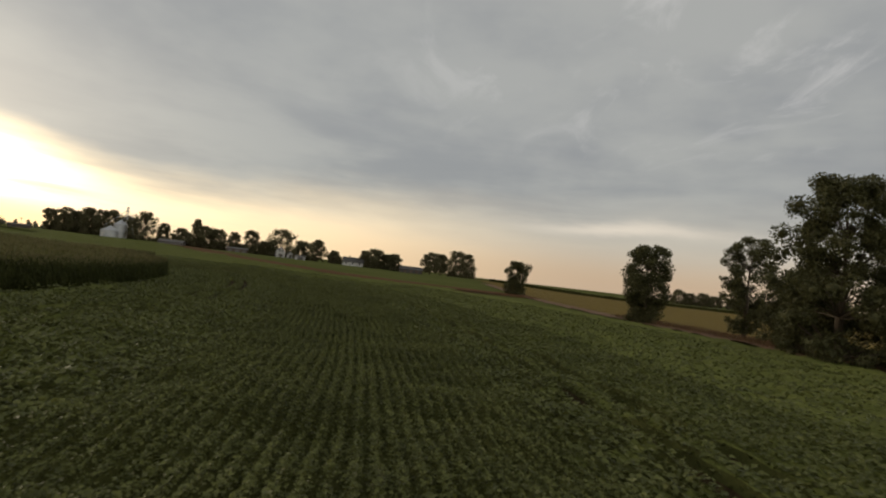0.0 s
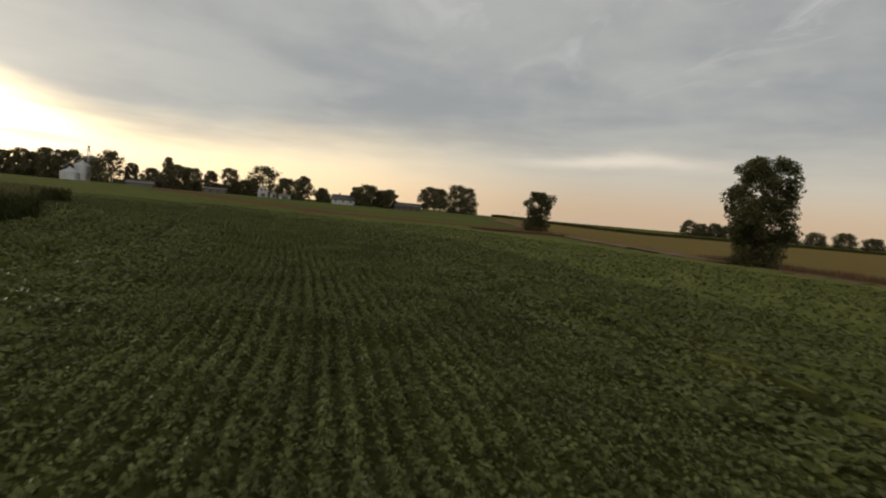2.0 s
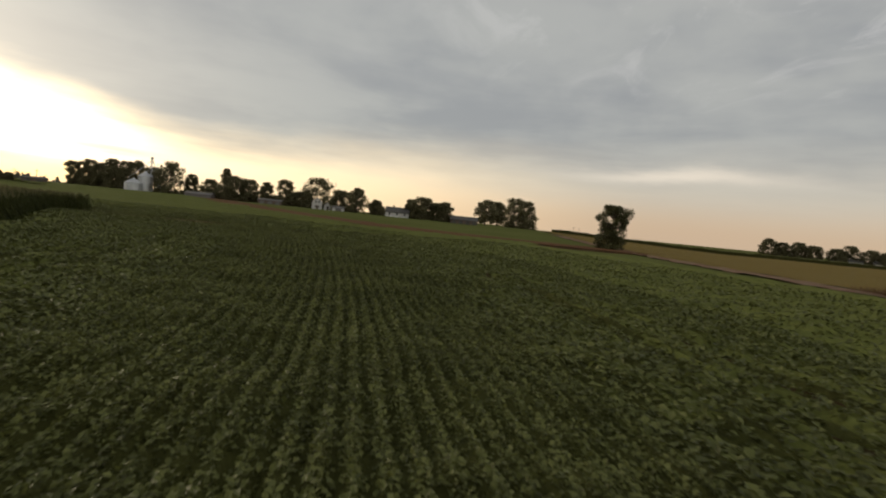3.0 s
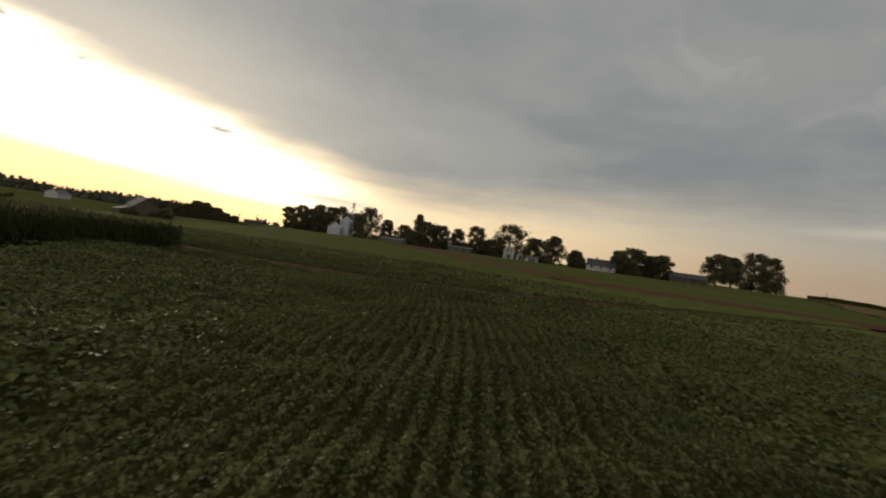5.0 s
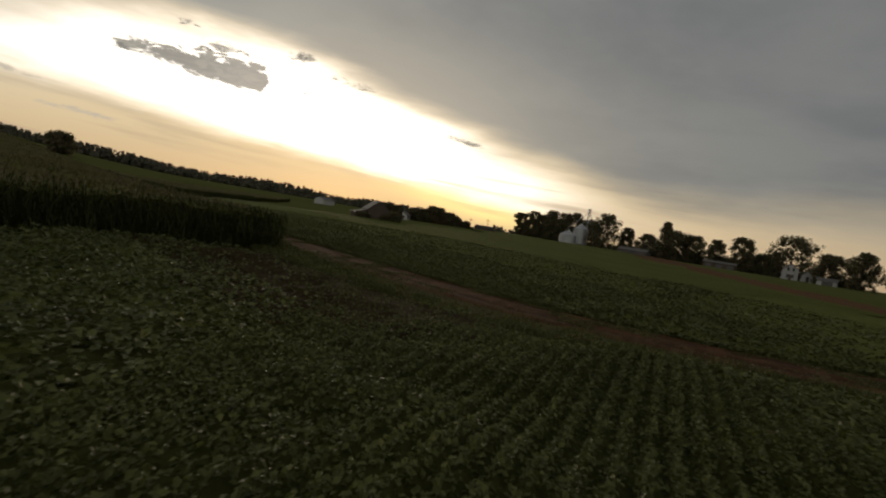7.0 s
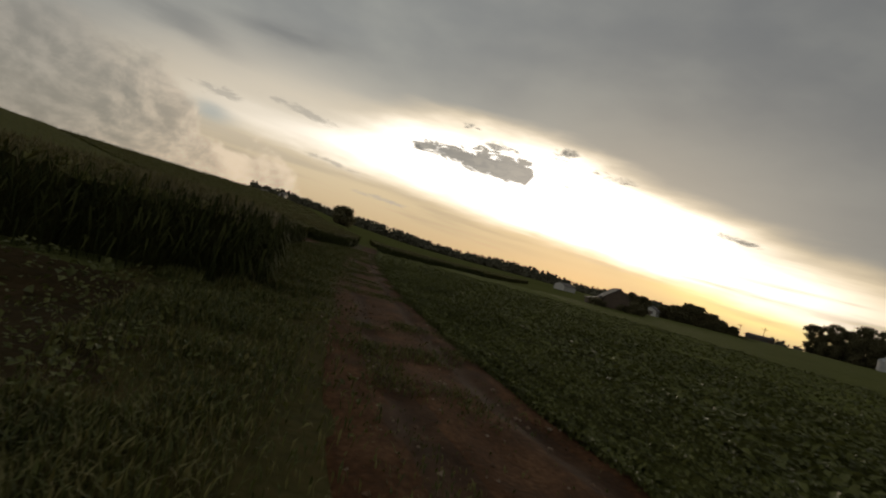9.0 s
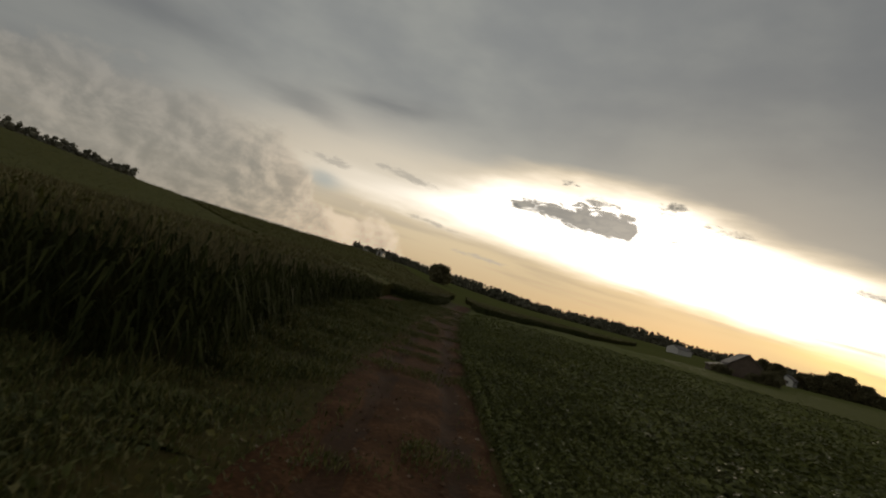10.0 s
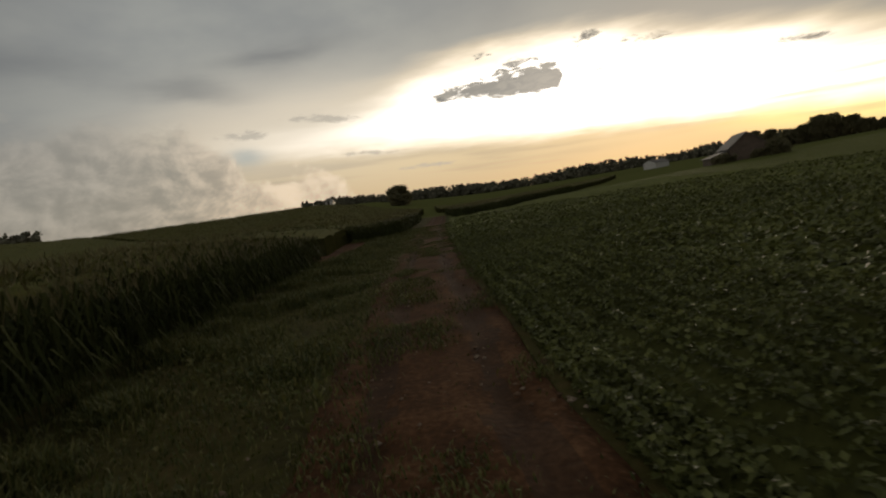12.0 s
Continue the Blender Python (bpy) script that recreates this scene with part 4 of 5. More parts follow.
# ---------- trees ----------
def tube(bm, a, b, r0, r1, n=7):
    a, b = Vector(a), Vector(b)
    q = (b - a).to_track_quat("Z", "Y")
    ring = []
    for c, r in ((a, r0), (b, r1)):
        ring.append([bm.verts.new(c + q @ Vector((r * math.cos(2 * math.pi * i / n), r * math.sin(2 * math.pi * i / n), 0))) for i in range(n)])
    for i in range(n):
        bm.faces.new((ring[0][i], ring[0][(i + 1) % n], ring[1][(i + 1) % n], ring[1][i]))
    bm.faces.new(ring[1])


ICO_V, ICO_F = None, None


def unit_ball():
    """A small faceted ball, made once."""
    global ICO_V, ICO_F
    if ICO_V is None:
        bm = bmesh.new()
        bmesh.ops.create_icosphere(bm, subdivisions=1, radius=1.0)
        ICO_V = np.array([list(v.co) for v in bm.verts])
        ICO_F = np.array([[v.index for v in f.verts] for f in bm.faces])
        bm.free()
    return ICO_V, ICO_F


def leaf_cloud(centres, radii, count, size, rng, core=0.74):
    """Leaves on the outer half of many clumps, over a dark lumpy heart that closes each clump."""
    k = rng.choice(len(centres), count, p=radii ** 2 / (radii ** 2).sum())
    v = rng.normal(size=(count, 3))
    v /= np.linalg.norm(v, axis=1)[:, None]
    r = radii[k] * rng.uniform(0.62, 1.12, count)
    P = centres[k] + v * r[:, None] * np.array([1, 1, 0.85])
    V, F = leaf_mesh(P, size * rng.uniform(0.6, 1.4, count), rng, 1.2, 0.8)
    if core:
        bv, bf = unit_ball()
        n = len(centres)
        lump = rng.uniform(0.72, 1.12, (n, len(bv), 1))
        B = centres[:, None, :] + bv[None] * lump * (radii * core)[:, None, None] * np.array([1, 1, 0.85])
        G = bf[None] + (np.arange(n) * len(bv))[:, None, None] + len(V)
        V, F = np.vstack([V, B.reshape(-1, 3)]), np.vstack([F, G.reshape(-1, 3)])
    return V, F


def tree(name, x, y, height, spread, low=0.1, clumps=26, count=5000, leaf=0.28, shape="oval", seed=1, label="", group="", mat=None, turn=0.0, lean=(0, 0), clump_size=(0.24, 0.42), core=0.6):
    """A tree: tapered trunk with limbs, and a crown of clumps of leaves. low: where the crown begins, as a share of the height."""
    rng = np.random.default_rng(seed)
    root = thing(name, x, y, float(terrain(x, y)) - 0.05, turn, label, "tree", group)
    top = height * 0.82
    bm = bmesh.new()
    r0 = 0.022 * height + 0.08
    joints = [Vector((lean[0] * t * height, lean[1] * t * height, t * top)) + Vector((*(rng.normal(0, 0.012 * height, 2) * t), 0)) for t in (0, 0.25, 0.5, 0.75, 1.0)]
    for i in range(4):
        tube(bm, joints[i], joints[i + 1], r0 * (1 - 0.22 * i), r0 * (1 - 0.22 * (i + 1)))
    centres, radii = [], []
    for i in range(clumps):
        t = (i + rng.uniform(0.1, 0.9)) / clumps
        h = low + (1.0 - low) * t
        if shape == "oval":
            w = math.sin(math.pi * min(1, 0.3 + 0.63 * t)) ** 0.6
        elif shape == "round":
            w = (0.84 + 0.16 * smooth(t, 0, 0.4)) * math.sqrt(max(0.03, 1 - max(0.0, (t - 0.42) / 0.6) ** 2))
        elif shape == "cone":
            w = 1.02 - 0.86 * t
        else:
            w = (0.8 + 0.28 * smooth(t, 0.2, 0.62)) * math.sqrt(max(0.03, 1 - max(0.0, (t - 0.66) / 0.38) ** 2)) * (0.9 + 0.12 * math.sin(11 * t + seed))
        w *= 0.78 + 0.36 * rng.uniform()
        a = rng.uniform(0, 2 * math.pi)
        cr = spread * rng.uniform(*clump_size) * (0.75 + 0.25 * w)
        rr = max(0.0, spread * w - cr * 0.8) * rng.uniform(0.15, 1.0) ** 0.45
        c = Vector((rr * math.cos(a) + lean[0] * h * height, rr * math.sin(a) + lean[1] * h * height, h * height))
        c.z = max(cr * 0.5, min(c.z, height - cr * 0.85))
        centres.append(c), radii.append(cr)
        if i % 2 == 0:
            base = joints[min(3, int(h * 4))].lerp(joints[min(4, int(h * 4) + 1)], 0.2)
            if base.z < c.z:
                tube(bm, base, c, r0 * 0.28 * (1.1 - h), r0 * 0.06, 5)
    part("trunk", bm, M_BARK, root)
    V, F = leaf_cloud(np.array([list(c) for c in centres]), np.array(radii), count, leaf, rng, core)
    mesh_object("crown", V, F, mat or M_LEAF, root)
    return root


# tree line between the soy and the ripe field
NEAR = dict(clump_size=(0.13, 0.28), core=0.42)
tree("tree", 35.2, 94.6, 13.8, 5.2, 0.0, 150, 30000, 0.25, "column", 3, "dense leafy tree by the edge of the soy field", "tree line", **NEAR)
tree("tree", 45.0, 81.0, 15.4, 4.3, 0.08, 95, 17000, 0.25, "column", 11, "tall open-crowned tree by the edge of the soy field", "tree line", **NEAR)
tree("tree", 45.2, 70.8, 10.4, 4.4, 0.0, 80, 14000, 0.26, "oval", 12, "smaller leafy tree in the tree line", "tree line", **NEAR)
tree("tree", 39.6, 54.2, 19.2, 7.4, 0.02, 230, 44000, 0.26, "oval", 21, "very large spreading tree at the field edge", "tree line", clump_size=(0.09, 0.2), core=0.5)
tree("tree", 42.8, 62.2, 10.4, 4.6, 0.0, 90, 14000, 0.26, "oval", 22, "leafy tree in the tree line", "tree line", **NEAR)
tree("tree", 46.5, 48.5, 16.4, 6.4, 0.0, 140, 22000, 0.28, "oval", 23, "large leafy tree in the tree line", "tree line", **NEAR)
tree("tree", 23.6, 182.0, 11.4, 5.0, 0.0, 110, 14000, 0.3, "column", 31, "lone bushy tree beside the red soil strip", **NEAR)


# ---------- farm buildings ----------
def box(bm, x0, x1, y0, y1, z0, z1):
    v = [bm.verts.new(p) for p in ((x0, y0, z0), (x1, y0, z0), (x1, y1, z0), (x0, y1, z0), (x0, y0, z1), (x1, y0, z1), (x1, y1, z1), (x0, y1, z1))]
    for f in ((3, 2, 1, 0), (4, 5, 6, 7), (0, 1, 5, 4), (1, 2, 6, 5), (2, 3, 7, 6), (3, 0, 4, 7)):
        bm.faces.new([v[i] for i in f])


def boxed(*b):
    bm = bmesh.new()
    box(bm, *b)
    return bm


def prism(outline, y0, y1):
    """A solid from an outline in x and z, drawn along y."""
    bm = bmesh.new()
    a = [bm.verts.new((x, y0, z)) for x, z in outline]
    b = [bm.verts.new((x, y1, z)) for x, z in outline]
    bm.faces.new(a), bm.faces.new(b[::-1])
    n = len(outline)
    for i in range(n):
        bm.faces.new((a[i], b[i], b[(i + 1) % n], a[(i + 1) % n]))
    bmesh.ops.recalc_face_normals(bm, faces=bm.faces)
    return bm


def window(parent, x, y, z, w, h, facing):
    """A sash window standing proud of a wall whose outside looks along facing (+1 or -1 in y)."""
    y1 = y + 0.05 * facing
    frame_ob = part("window", boxed(x - w / 2, x + w / 2, min(y, y1), max(y, y1), z, z + h), M_WHITE, parent)
    y2 = y1 + 0.012 * facing
    for k in (0, 1):
        part("pane", boxed(x - w / 2 + 0.08, x + w / 2 - 0.08, min(y1, y2), max(y1, y2), z + 0.08 + k * (h / 2), z + h / 2 - 0.04 + k * (h / 2)), M_GLASS, frame_ob)


def house(name, x, y, turn, width, length, eave, ridge, wall_mat, roof_mat, label, windows=3, storeys=1, chimney=True, group="", lift=0.0):
    root = thing(name, x, y, float(terrain(x, y)) - 0.1 + lift, turn, label, "house", group)
    hw, hl = width / 2, length / 2
    part("wall", prism([(-hw, 0), (hw, 0), (hw, eave), (0, ridge - 0.1), (-hw, eave)], -hl, hl), wall_mat, root)
    slope = (ridge - eave) / hw
    o = 0.45
    roof = part("roof", prism([(-hw - o, eave - slope * o + 0.02), (0, ridge + 0.02), (hw + o, eave - slope * o + 0.02), (hw + o, eave - slope * o + 0.2), (0, ridge + 0.2), (-hw - o, eave - slope * o + 0.2)], -hl - 0.4, hl + 0.4), roof_mat, root)
    if chimney:
        part("chimney", boxed(-0.4, 0.4, hl * 0.3, hl * 0.3 + 0.7, ridge - 0.4, ridge + 0.9), M_BARN, roof)
    for face in (-1, 1):
        for st in range(storeys):
            for i in range(windows):
                wx = -hw + width * (i + 1) / (windows + 1)
                z = 0.9 + st * 2.7
                if z + 1.3 < eave + (ridge - eave) * (1 - abs(wx) / hw):
                    window(root, wx, face * hl, z, 0.9, 1.3, face)
    part("door", boxed(-0.5, 0.5, -hl - 0.06, -hl, 0.1, 2.2), M_BARN, root)
    # windows along the eaves sides
    n = max(2, int(length / 3.2))
    for side in (-1, 1):
        for st in range(storeys):
            for i in range(n):
                wy = -hl + length * (i + 0.5) / n
                z = 0.9 + st * 2.7
                x1 = side * hw
                x2 = x1 + side * 0.05
                f = part("window", boxed(min(x1, x2), max(x1, x2), wy - 0.45, wy + 0.45, z, z + 1.3), M_WHITE, root)
                x3 = x2 + side * 0.012
                part("pane", boxed(min(x2, x3), max(x2, x3), wy - 0.37, wy + 0.37, z + 0.08, z + 1.22), M_GLASS, f)
    return root


def shed(name, x, y, turn, width, length, eave, ridge, wall_mat, roof_mat, label, bays=3):
    root = thing(name, x, y, float(terrain(x, y)) - 0.1, turn, label, "shed")
    hw, hl = width / 2, length / 2
    part("wall", prism([(-hw, 0), (hw, 0), (hw, eave), (0, ridge - 0.06), (-hw, eave)], -hl, hl), wall_mat, root)
    s = (ridge - eave) / hw
    part("roof", prism([(-hw - 0.35, eave - s * 0.35 + 0.02), (0, ridge + 0.02), (hw + 0.35, eave - s * 0.35 + 0.02), (hw + 0.35, eave - s * 0.35 + 0.12), (0, ridge + 0.12), (-hw - 0.35, eave - s * 0.35 + 0.12)], -hl - 0.3, hl + 0.3), roof_mat, root)
    for i in range(bays):
        y0 = -hl + length * (i + 0.2) / bays
        part("door", boxed(-hw - 0.05, -hw, y0, y0 + length * 0.55 / bays, 0.05, eave * 0.8), roof_mat, root)
    return root


def ring(bm, r, z, n=28):
    return [bm.verts.new((r * math.cos(2 * math.pi * i / n), r * math.sin(2 * math.pi * i / n), z)) for i in range(n)]


def grain_bin(x, y, radius, eave, top, label):
    """A corrugated steel bin with a cone roof, a ladder and roof vents."""
    root = thing("grain_bin", x, y, float(terrain(x, y)) - 0.1, 0, label, "grain bin", "grain bins")
    bm = bmesh.new()
    rows = [ring(bm, radius + (0.03 if k % 2 else 0.0), eave * k / 24) for k in range(25)]
    for a, b in zip(rows[:-1], rows[1:]):
        for i in range(28):
            bm.faces.new((a[i], a[(i + 1) % 28], b[(i + 1) % 28], b[i]))
    part("wall", bm, M_METAL, root)
    bm = bmesh.new()
    a, b = ring(bm, radius + 0.15, eave), ring(bm, 0.5, top)
    for i in range(28):
        bm.faces.new((a[i], a[(i + 1) % 28], b[(i + 1) % 28], b[i]))
    bm.faces.new(b), bm.faces.new(a[::-1])
    roof = part("roof", bm, M_METAL, root)
    bm = bmesh.new()
    a, b = ring(bm, 0.5, top), ring(bm, 0.4, top + 0.6)
    for i in range(28):
        bm.faces.new((a[i], a[(i + 1) % 28], b[(i + 1) % 28], b[i]))
    bm.faces.new(b)
    part("cap", bm, M_METAL, roof)
    for k in range(3):
        an = -1.9 + k * 0.5
        c, s = math.cos(an) * radius * 0.6, math.sin(an) * radius * 0.6
        zz = eave + (top - eave) * 0.42
        part("vent", boxed(c - 0.25, c + 0.25, s - 0.25, s + 0.25, zz - 0.1, zz + 0.5), M_METAL, roof)
    bm = bmesh.new()
    for o in (-0.22, 0.22):
        box(bm, o - 0.025, o + 0.025, -radius - 0.2, -radius - 0.15, 0.3, eave)
    for k in range(int(eave / 0.4)):
        box(bm, -0.22, 0.22, -radius - 0.19, -radius - 0.16, 0.5 + k * 0.4, 0.53 + k * 0.4)
    part("ladder", bm, M_METAL, root)
    return root


def grain_leg(x, y, height, turn):
    """A slender bucket elevator with a head box, guy lines and down spouts to the bins."""
    root = thing("grain_elevator", x, y, float(terrain(x, y)) - 0.1, turn, "thin steel grain elevator leg with spouts", "grain elevator")
    for o in (-0.35, 0.35):
        part("casing", boxed(o - 0.13, o + 0.13, -0.18, 0.18, 0, height - 1.2), M_METAL, root)
    part("head", boxed(-0.7, 0.7, -0.4, 0.4, height - 1.3, height), M_METAL, root)
    part("boot", boxed(-0.9, 0.9, -0.6, 0.6, 0, 1.2), M_METAL, root)
    part("platform", boxed(-1.1, 1.1, -1.1, 1.1, height - 2.3, height - 2.15), M_METAL, root)
    for tx, ty, tz in ((-2.0, 1.5, 12.6), (-13.0, 3.0, 7.6), (6.0, 1.0, 9.5)):
        bm = bmesh.new()
        tube(bm, (0, 0, height - 2.0), (tx, ty, tz), 0.16, 0.16, 6)
        part("spout", bm, M_METAL, root)
    for tx, ty in ((10, 6), (-10, 8), (8, -9)):
        bm = bmesh.new()
        tube(bm, (0, 0, height - 2.5), (tx, ty, 0.1), 0.04, 0.04, 4)
        part("guy_line", bm, M_METAL, root)


grain_bin(-217, 339.3, 4.3, 4.6, 7.0, "small galvanised grain bin beside the tall one")
grain_bin(-211, 341.8, 4.0, 9.2, 11.9, "tall galvanised grain bin below the trees")
grain_bin(-208.7, 328.3, 4.4, 4.8, 7.2, "low galvanised grain bin in front of the tall one")
grain_leg(-209.8, 345.1, 21.0, 20)
shed("machine_shed", -176.8, 341.6, 96, 6, 15, 2.0, 3.2, M_TIN, M_TIN, "long low grey tin machine shed beside the trees", 4)
house("farmhouse", -107.3, 342.7, 22, 5.4, 7.0, 4.3, 6.5, M_WHITE, M_ROOF, "white two-storey farmhouse under a round tree", 2, 2)
house("farmhouse_wing", -100.3, 340.3, 22, 3.8, 5.0, 2.8, 4.4, M_WHITE, M_ROOF, "small white house beside the farmhouse", 1, 1, False)
shed("low_shed", -135.2, 343.4, 105, 5, 13, 2.2, 3.0, M_BARN, M_TIN, "low weathered shed between the trees", 3)
house("ranch_house", -54.8, 311.4, 98, 8.5, 11.5, 2.5, 4.9, M_WHITE, M_ROOF, "long white house with a dark roof", 2, 1)
shed("long_shed", -20.8, 306, 96, 8, 13.0, 2.0, 3.7, M_BARN, M_ROOF, "long low shed with a dark roof and board walls", 4)
shed("garden_shed", -89.2, 324.4, 100, 3.5, 6, 1.8, 2.6, M_WHITE, M_TIN, "small pale shed near the dome-shaped tree", 1)
house("far_shed", -300.0, 86.5, 80, 2.8, 5.0, 1.9, 2.9, M_WHITE, M_TIN, "tiny white building below the wooded ridge", 1, 1, False)
house("far_house", 248, 442, 60, 6, 8, 2.8, 4.6, M_WHITE, M_ROOF, "small distant white house in a row of trees", 2, 1, False)
house("far_house", 261, 434, 70, 7, 11, 3.0, 5.0, M_WHITE, M_ROOF, "distant white house beside the tree row", 2, 1, False)


def farm_tree(x, y, h, half, shape, seed, low=0.06, label="full leafy tree beside the farm", up=1.1, wide=1.25):
    tree("tree", x, y, h * up, half * wide, low * 0.5, 80, 5600, 0.62, shape, seed, label, "farm trees", M_LEAFHAZE, clump_size=(0.15, 0.30), core=0.45)


YARD_WEST = [
    (-259.3, 346.1, 13.4, 4.45, "column", 0.15), (-248.1, 344.8, 15.1, 6.16, "oval", 0.05), (-255.4, 351.6, 10.9, 5.69, "round", 0.0), (-243.4, 345.8, 13.7, 5.8, "oval", 0.04), (-233.3, 344.8, 16.5, 6.96, "oval", 0.04),
    (-241.9, 355.3, 13.2, 7.31, "round", 0.0), (-228, 348.4, 16.1, 6.92, "oval", 0.04), (-223.3, 352.9, 17, 7.06, "oval", 0.04), (-216.5, 359, 14.6, 6.81, "oval", 0.04), (-198.7, 346.1, 17.8, 8.99, "round", 0.02), (-187.3, 350.4, 12.3, 3.94, "oval", 0.05),
    (-178.5, 355.4, 10.7, 5.55, "round", 0.0), (-165.3, 349.3, 16.9, 7.57, "cone", 0.0),
]
YARD_EAST = [
    (-158.8, 348.4, 13.4, 6.8, "round", 0.0), (-151.5, 351, 12.5, 6.03, "oval", 0.0), (-141.1, 351, 11.7, 4.45, "oval", 0.03), (-129.7, 351.1, 14, 6.11, "oval", 0.02), (-120.2, 354.2, 8.6, 5.94, "round", 0.0), (-110.4, 351.9, 16.7, 9.27, "round", 0.0),
    (-91.5, 336.1, 10.7, 5.67, "round", 0.05), (-79.7, 323.7, 12, 5.4, "round", 0.0), (-67.4, 317.1, 7, 3.4, "oval", 0.05), (-48.6, 312.4, 8.8, 3.2, "oval", 0.05), (-42.2, 308.4, 10.2, 5.9, "round", 0.08), (-35.5, 310.6, 8.2, 3.6, "oval", 0.1),
    (-30.5, 306.7, 8.8, 4, "round", 0.06),
]
ROADSIDE = [(-10.6, 324.2, 12.1, 5.1, "round", 0.26), (-4.3, 340.8, 12.3, 4.6, "round", 0.26), (5.3, 358.8, 15.9, 7.17, "round", 0.0), (13.4, 365.9, 15, 5.82, "round", 0.02)]
for i, (fx, fy, fh, fw, fs, fl) in enumerate(YARD_WEST + YARD_EAST + ROADSIDE):
    farm_tree(fx, fy, fh, fw, fs, 100 + i, fl)
# hedge shrubs that close the gaps under the farm trees
shrub_rng = random.Random(77)
for hx0, hy0, hx1, hy1, n in ((-261.1, 347.3, -224.8, 348.9, 5), (-191.7, 349.6, -145.9, 353.3, 8), (-144.9, 352.4, -115.4, 355.3, 6), (-100.4, 345.8, -83.7, 329.6, 3), (-74.1, 322.9, -61.8, 319.3, 2), (-46.8, 313.4, -33.5, 311.6, 2), (-0.7, 355.4, 14.4, 369.3, 2)):
    for i in range(n):
        u = (i + shrub_rng.uniform(0.2, 0.8)) / n
        tree("shrub", hx0 + (hx1 - hx0) * u, hy0 + (hy1 - hy0) * u, shrub_rng.uniform(3.0, 6.2), shrub_rng.uniform(3.0, 4.8), 0.0, 22, 1500, 0.5, "round", 500 + int(hx0) + i, "leafy shrub under the farm trees", "farm shrubs", M_LEAFHAZE, clump_size=(0.25, 0.42), core=0.7)["category"] = "shrub"
for i, (fx, fy, fh, fw) in enumerate([(201, 467, 13, 6), (209, 463, 11, 6), (218, 459, 12, 6.5), (226, 454, 10.6, 6.5), (239, 448, 10, 6.5), (246, 446, 12.6, 6), (256, 440, 11, 6.5), (263, 433, 10.4, 6.5), (276, 424, 11, 7), (290, 414, 12, 7), (305, 405, 10, 7)]):
    farm_tree(fx, fy, fh, fw, "round", 200 + i, 0.04, "distant leafy tree in a row")

# the old barn to the west
barn = thing("barn", -188.4, 196.2, float(terrain(-188.4, 196.2)) - 0.2, 70, "weathered grey board barn with a pale tin roof", "barn")
part("wall", prism([(-3.9, 0), (3.9, 0), (3.9, 3.9), (0, 6.9), (-3.9, 3.9)], 0, 11.5), M_BARN, barn)
part("roof", prism([(-4.35, 3.55), (0, 6.95), (4.35, 3.55), (4.35, 3.68), (0, 7.12), (-4.35, 3.68)], -0.4, 11.9), M_TIN, barn)
leanto = part("lean_to", prism([(-7.9, 0), (-3.95, 0), (-3.95, 3.25), (-7.9, 2.25)], 1.2, 10.8), M_BARN, barn)
part("lean_to_roof", prism([(-8.4, 2.18), (-4.0, 3.3), (-4.0, 3.42), (-8.4, 2.3)], 0.9, 11.1), M_TIN, leanto)
for i in range(13):
    bx = -3.6 + i * 0.6
    part("batten", boxed(bx - 0.04, bx + 0.04, -0.04, 0.0, 0.1, 3.9 + (3.0 - 3.0 * abs(bx) / 3.9) - 0.15), M_POLE, barn)
part("door", boxed(-1.3, 1.3, -0.10, -0.042, 0.1, 2.7), M_POLE, barn, "dark board double door")
part("hay_door", boxed(-0.6, 0.6, -0.10, -0.042, 4.0, 5.3), M_POLE, barn)


def bush(x, y, h, half, seed, label):
    tree("bush", x, y, h, half * 1.2, 0.02, 18, 1800, 0.4, "round", seed, label, "", M_LEAFHAZE)["category"] = "bush"


bush(-187.7, 189.7, 2.8, 2.2, 301, "dark rounded bush beside the barn")
bush(-182.3, 198.5, 4.3, 2.5, 302, "tall dark bush against the barn")
bush(-184.6, 196.6, 2.5, 2.0, 303, "low dark bush against the barn")
shed("white_shed", -356.4, 259.3, 35, 7, 15, 3.1, 4.8, M_WHITE, M_TIN, "long pale shed below the wooded ridge", 3)
house("small_house", -267.8, 262.4, 40, 5.2, 6.4, 2.7, 4.3, M_WHITE, M_TIN, "small white house among bushes", 2, 1, False)
shed("grey_shed", -238.6, 295.5, 120, 4.8, 10, 2.1, 2.9, M_BARN, M_ROOF, "low dark shed on the skyline", 2)
for i, (fx, fy, fh, fw) in enumerate([(-270.1, 270.9, 6.5, 3.9), (-264.8, 272.4, 7.4, 4.3), (-260.9, 275.5, 9.5, 5.4), (-257.1, 277.8, 9.1, 5.4), (-253.2, 282.4, 7.2, 4.9), (-248.6, 284.7, 4.8, 3.4), (-246.3, 288.6, 4.0, 2.5), (-275.5, 264.7, 6.9, 2.3), (-281.7, 256.2, 6.5, 3.5), (-278.6, 260.1, 7.3, 3.1)]):
    farm_tree(fx, fy, fh, fw, "round", 320 + i, 0.02, "leafy tree near the small white house", 1.0, 1.0)
for i, (fx, fy, fh, fw) in enumerate([(-213.5, 216.0, 7.2, 2.6), (-213.0, 220.5, 6.8, 2.4)]):
    farm_tree(fx, fy, fh, fw, "oval", 335 + i, 0.02, "slender leafy tree behind the old barn", 1.0, 1.0)
tree("tree", -483.0, 68.0, 8.2, 3.2, 0.25, 16, 700, 0.6, "oval", 342, "slim lone tree on the skyline of the ridge", "", M_LEAFHAZE, core=0.6)
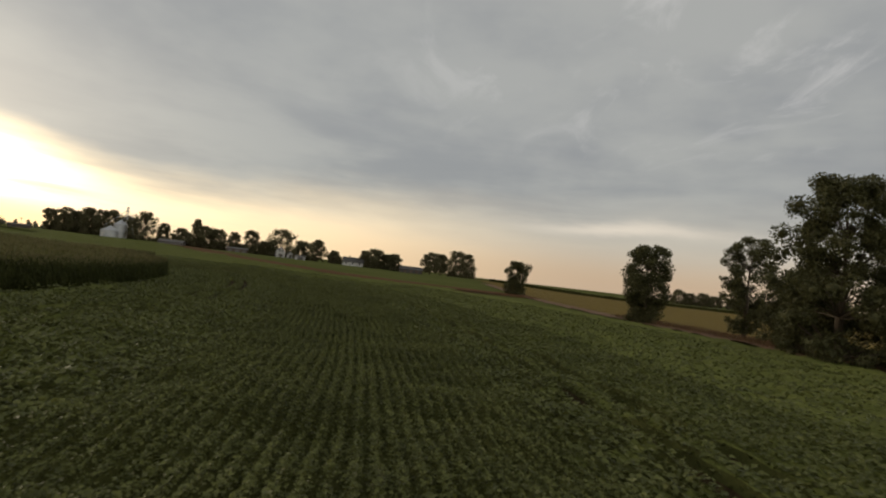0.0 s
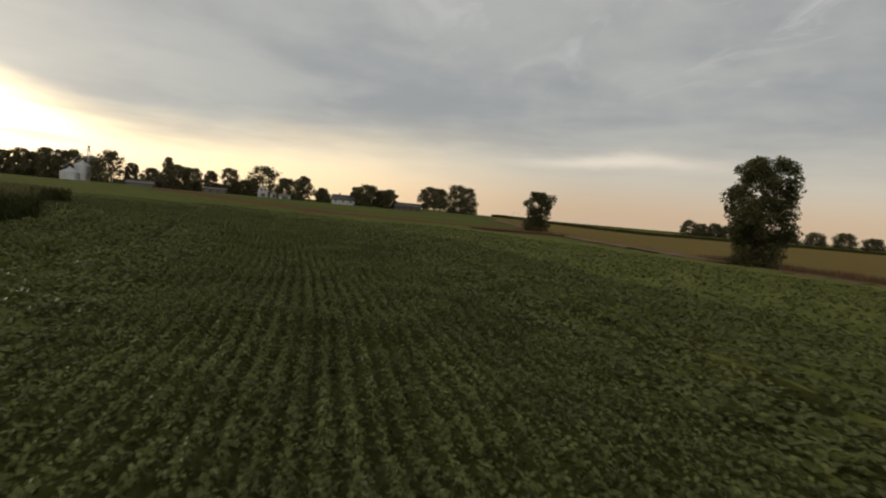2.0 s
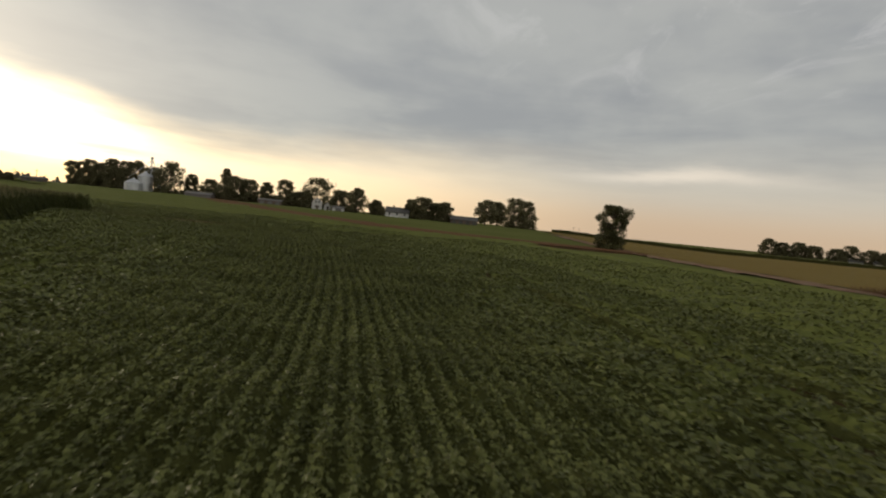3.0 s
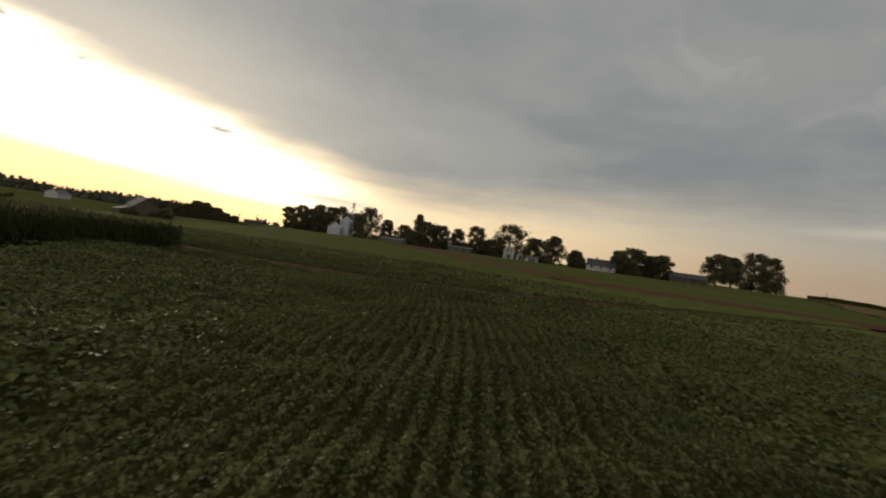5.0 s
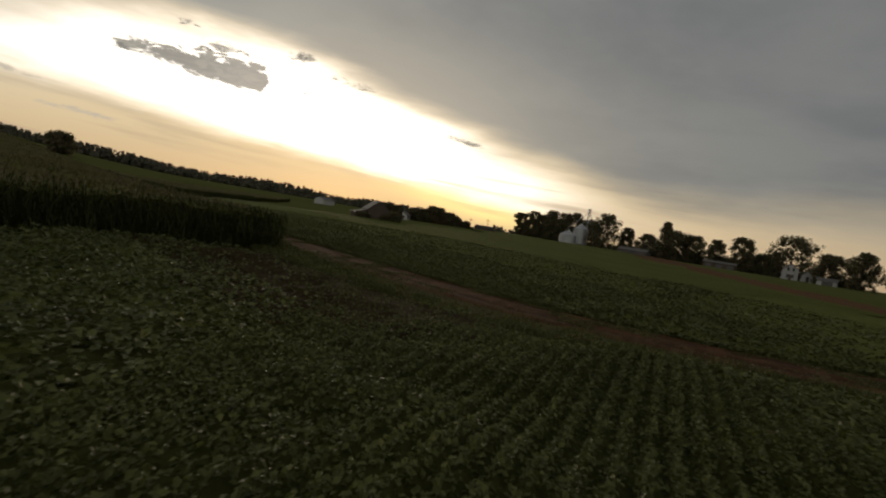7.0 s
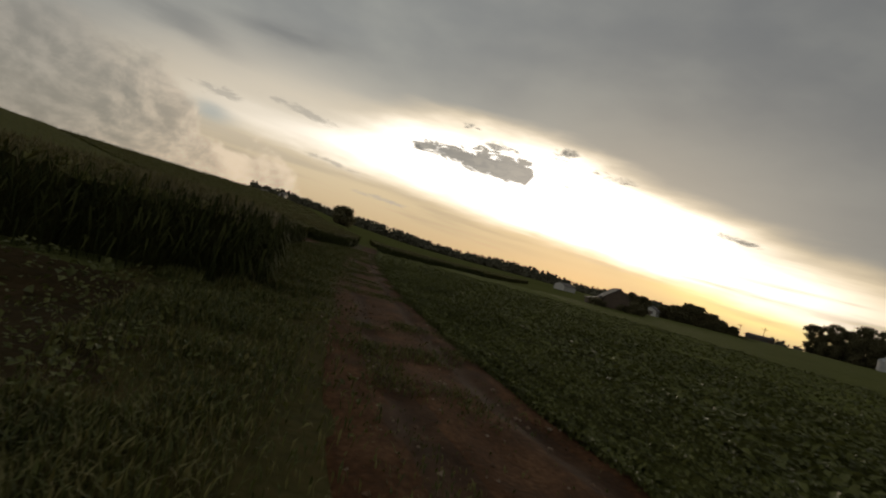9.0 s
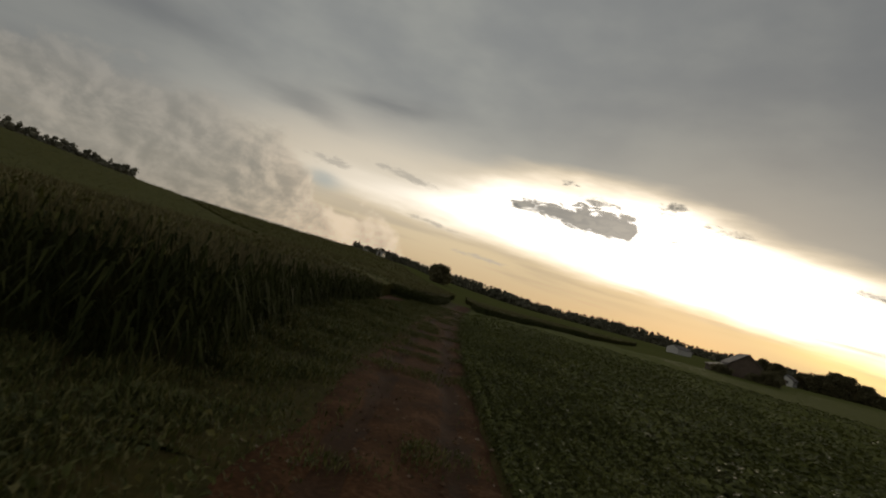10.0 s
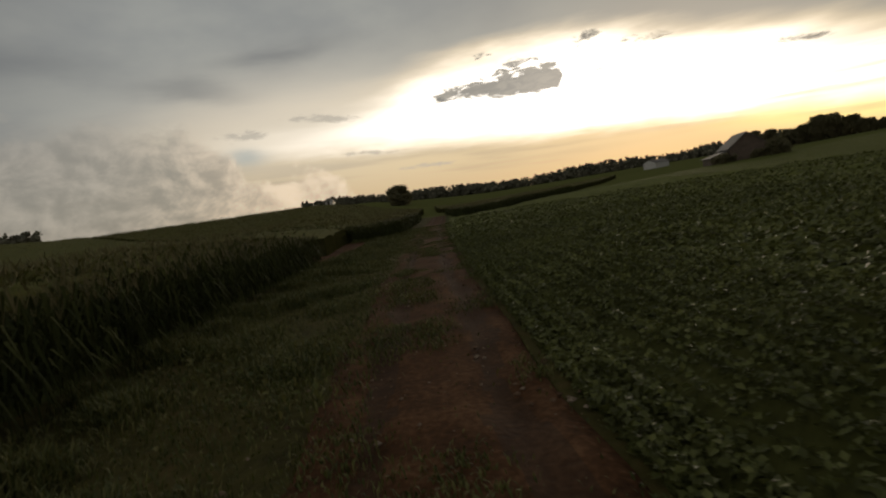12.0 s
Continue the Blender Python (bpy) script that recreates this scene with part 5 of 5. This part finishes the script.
tree("tree", -394.1, 116.5, 12.4, 8.4, 0.0, 60, 4600, 0.7, "round", 341, "broad round tree standing alone before the ridge", "", M_LEAFHAZE, core=0.75)
house("ridge_house", -434.9, 61.4, 80, 5.5, 9.5, 2.7, 4.2, M_WHITE, M_TIN, "small pale house below the ridge woods", 2, 1, False)


def utility_pole(x, y, h, turn):
    root = thing("utility_pole", x, y, float(terrain(x, y)) - 0.1, turn, "wooden utility pole with a crossarm", "utility pole", "utility poles")
    bm = bmesh.new()
    tube(bm, (0, 0, 0), (0, 0, h), 0.17, 0.11, 8)
    part("pole", bm, M_POLE, root)
    part("crossarm", boxed(-1.1, 1.1, -0.06, 0.06, h - 0.9, h - 0.75), M_POLE, root)
    for k in (-1.0, -0.35, 0.35, 1.0):
        part("insulator", boxed(k - 0.05, k + 0.05, -0.05, 0.05, h - 0.75, h - 0.55), M_WHITE, root)


for px, py, ph in ((70, 560, 8.5), (76, 566, 8.0), (-241.7, 300.1, 6.8), (-247.0, 292.4, 6.2), (-290, 384, 8.0), (-68, 330, 8.0)):
    utility_pole(px, py, ph, 30)


# ---------- woods on the ridges ----------
def woods(name, line, depth, count, h, label, seed):
    """Many crowns along a plan line, as one mass."""
    rng = np.random.default_rng(seed)
    g = Guide(line, 5.0)
    s = rng.uniform(0, g.length, count)
    x, y = g.at(s, rng.uniform(0, depth, count))
    z = terrain(x, y)
    hh = h * rng.uniform(0.72, 1.06, count) * (0.8 + 0.5 * value_noise(s * 0.03, s * 0 + seed, 3))
    C, R = [], []
    for k in range(5):
        t = 0.15 + 0.17 * k
        w = hh * (0.34 - 0.05 * k)
        C.append(np.stack([x + rng.normal(0, 1, count) * w * 0.4, y + rng.normal(0, 1, count) * w * 0.4, z + hh * t], 1))
        R.append(w * 0.85)
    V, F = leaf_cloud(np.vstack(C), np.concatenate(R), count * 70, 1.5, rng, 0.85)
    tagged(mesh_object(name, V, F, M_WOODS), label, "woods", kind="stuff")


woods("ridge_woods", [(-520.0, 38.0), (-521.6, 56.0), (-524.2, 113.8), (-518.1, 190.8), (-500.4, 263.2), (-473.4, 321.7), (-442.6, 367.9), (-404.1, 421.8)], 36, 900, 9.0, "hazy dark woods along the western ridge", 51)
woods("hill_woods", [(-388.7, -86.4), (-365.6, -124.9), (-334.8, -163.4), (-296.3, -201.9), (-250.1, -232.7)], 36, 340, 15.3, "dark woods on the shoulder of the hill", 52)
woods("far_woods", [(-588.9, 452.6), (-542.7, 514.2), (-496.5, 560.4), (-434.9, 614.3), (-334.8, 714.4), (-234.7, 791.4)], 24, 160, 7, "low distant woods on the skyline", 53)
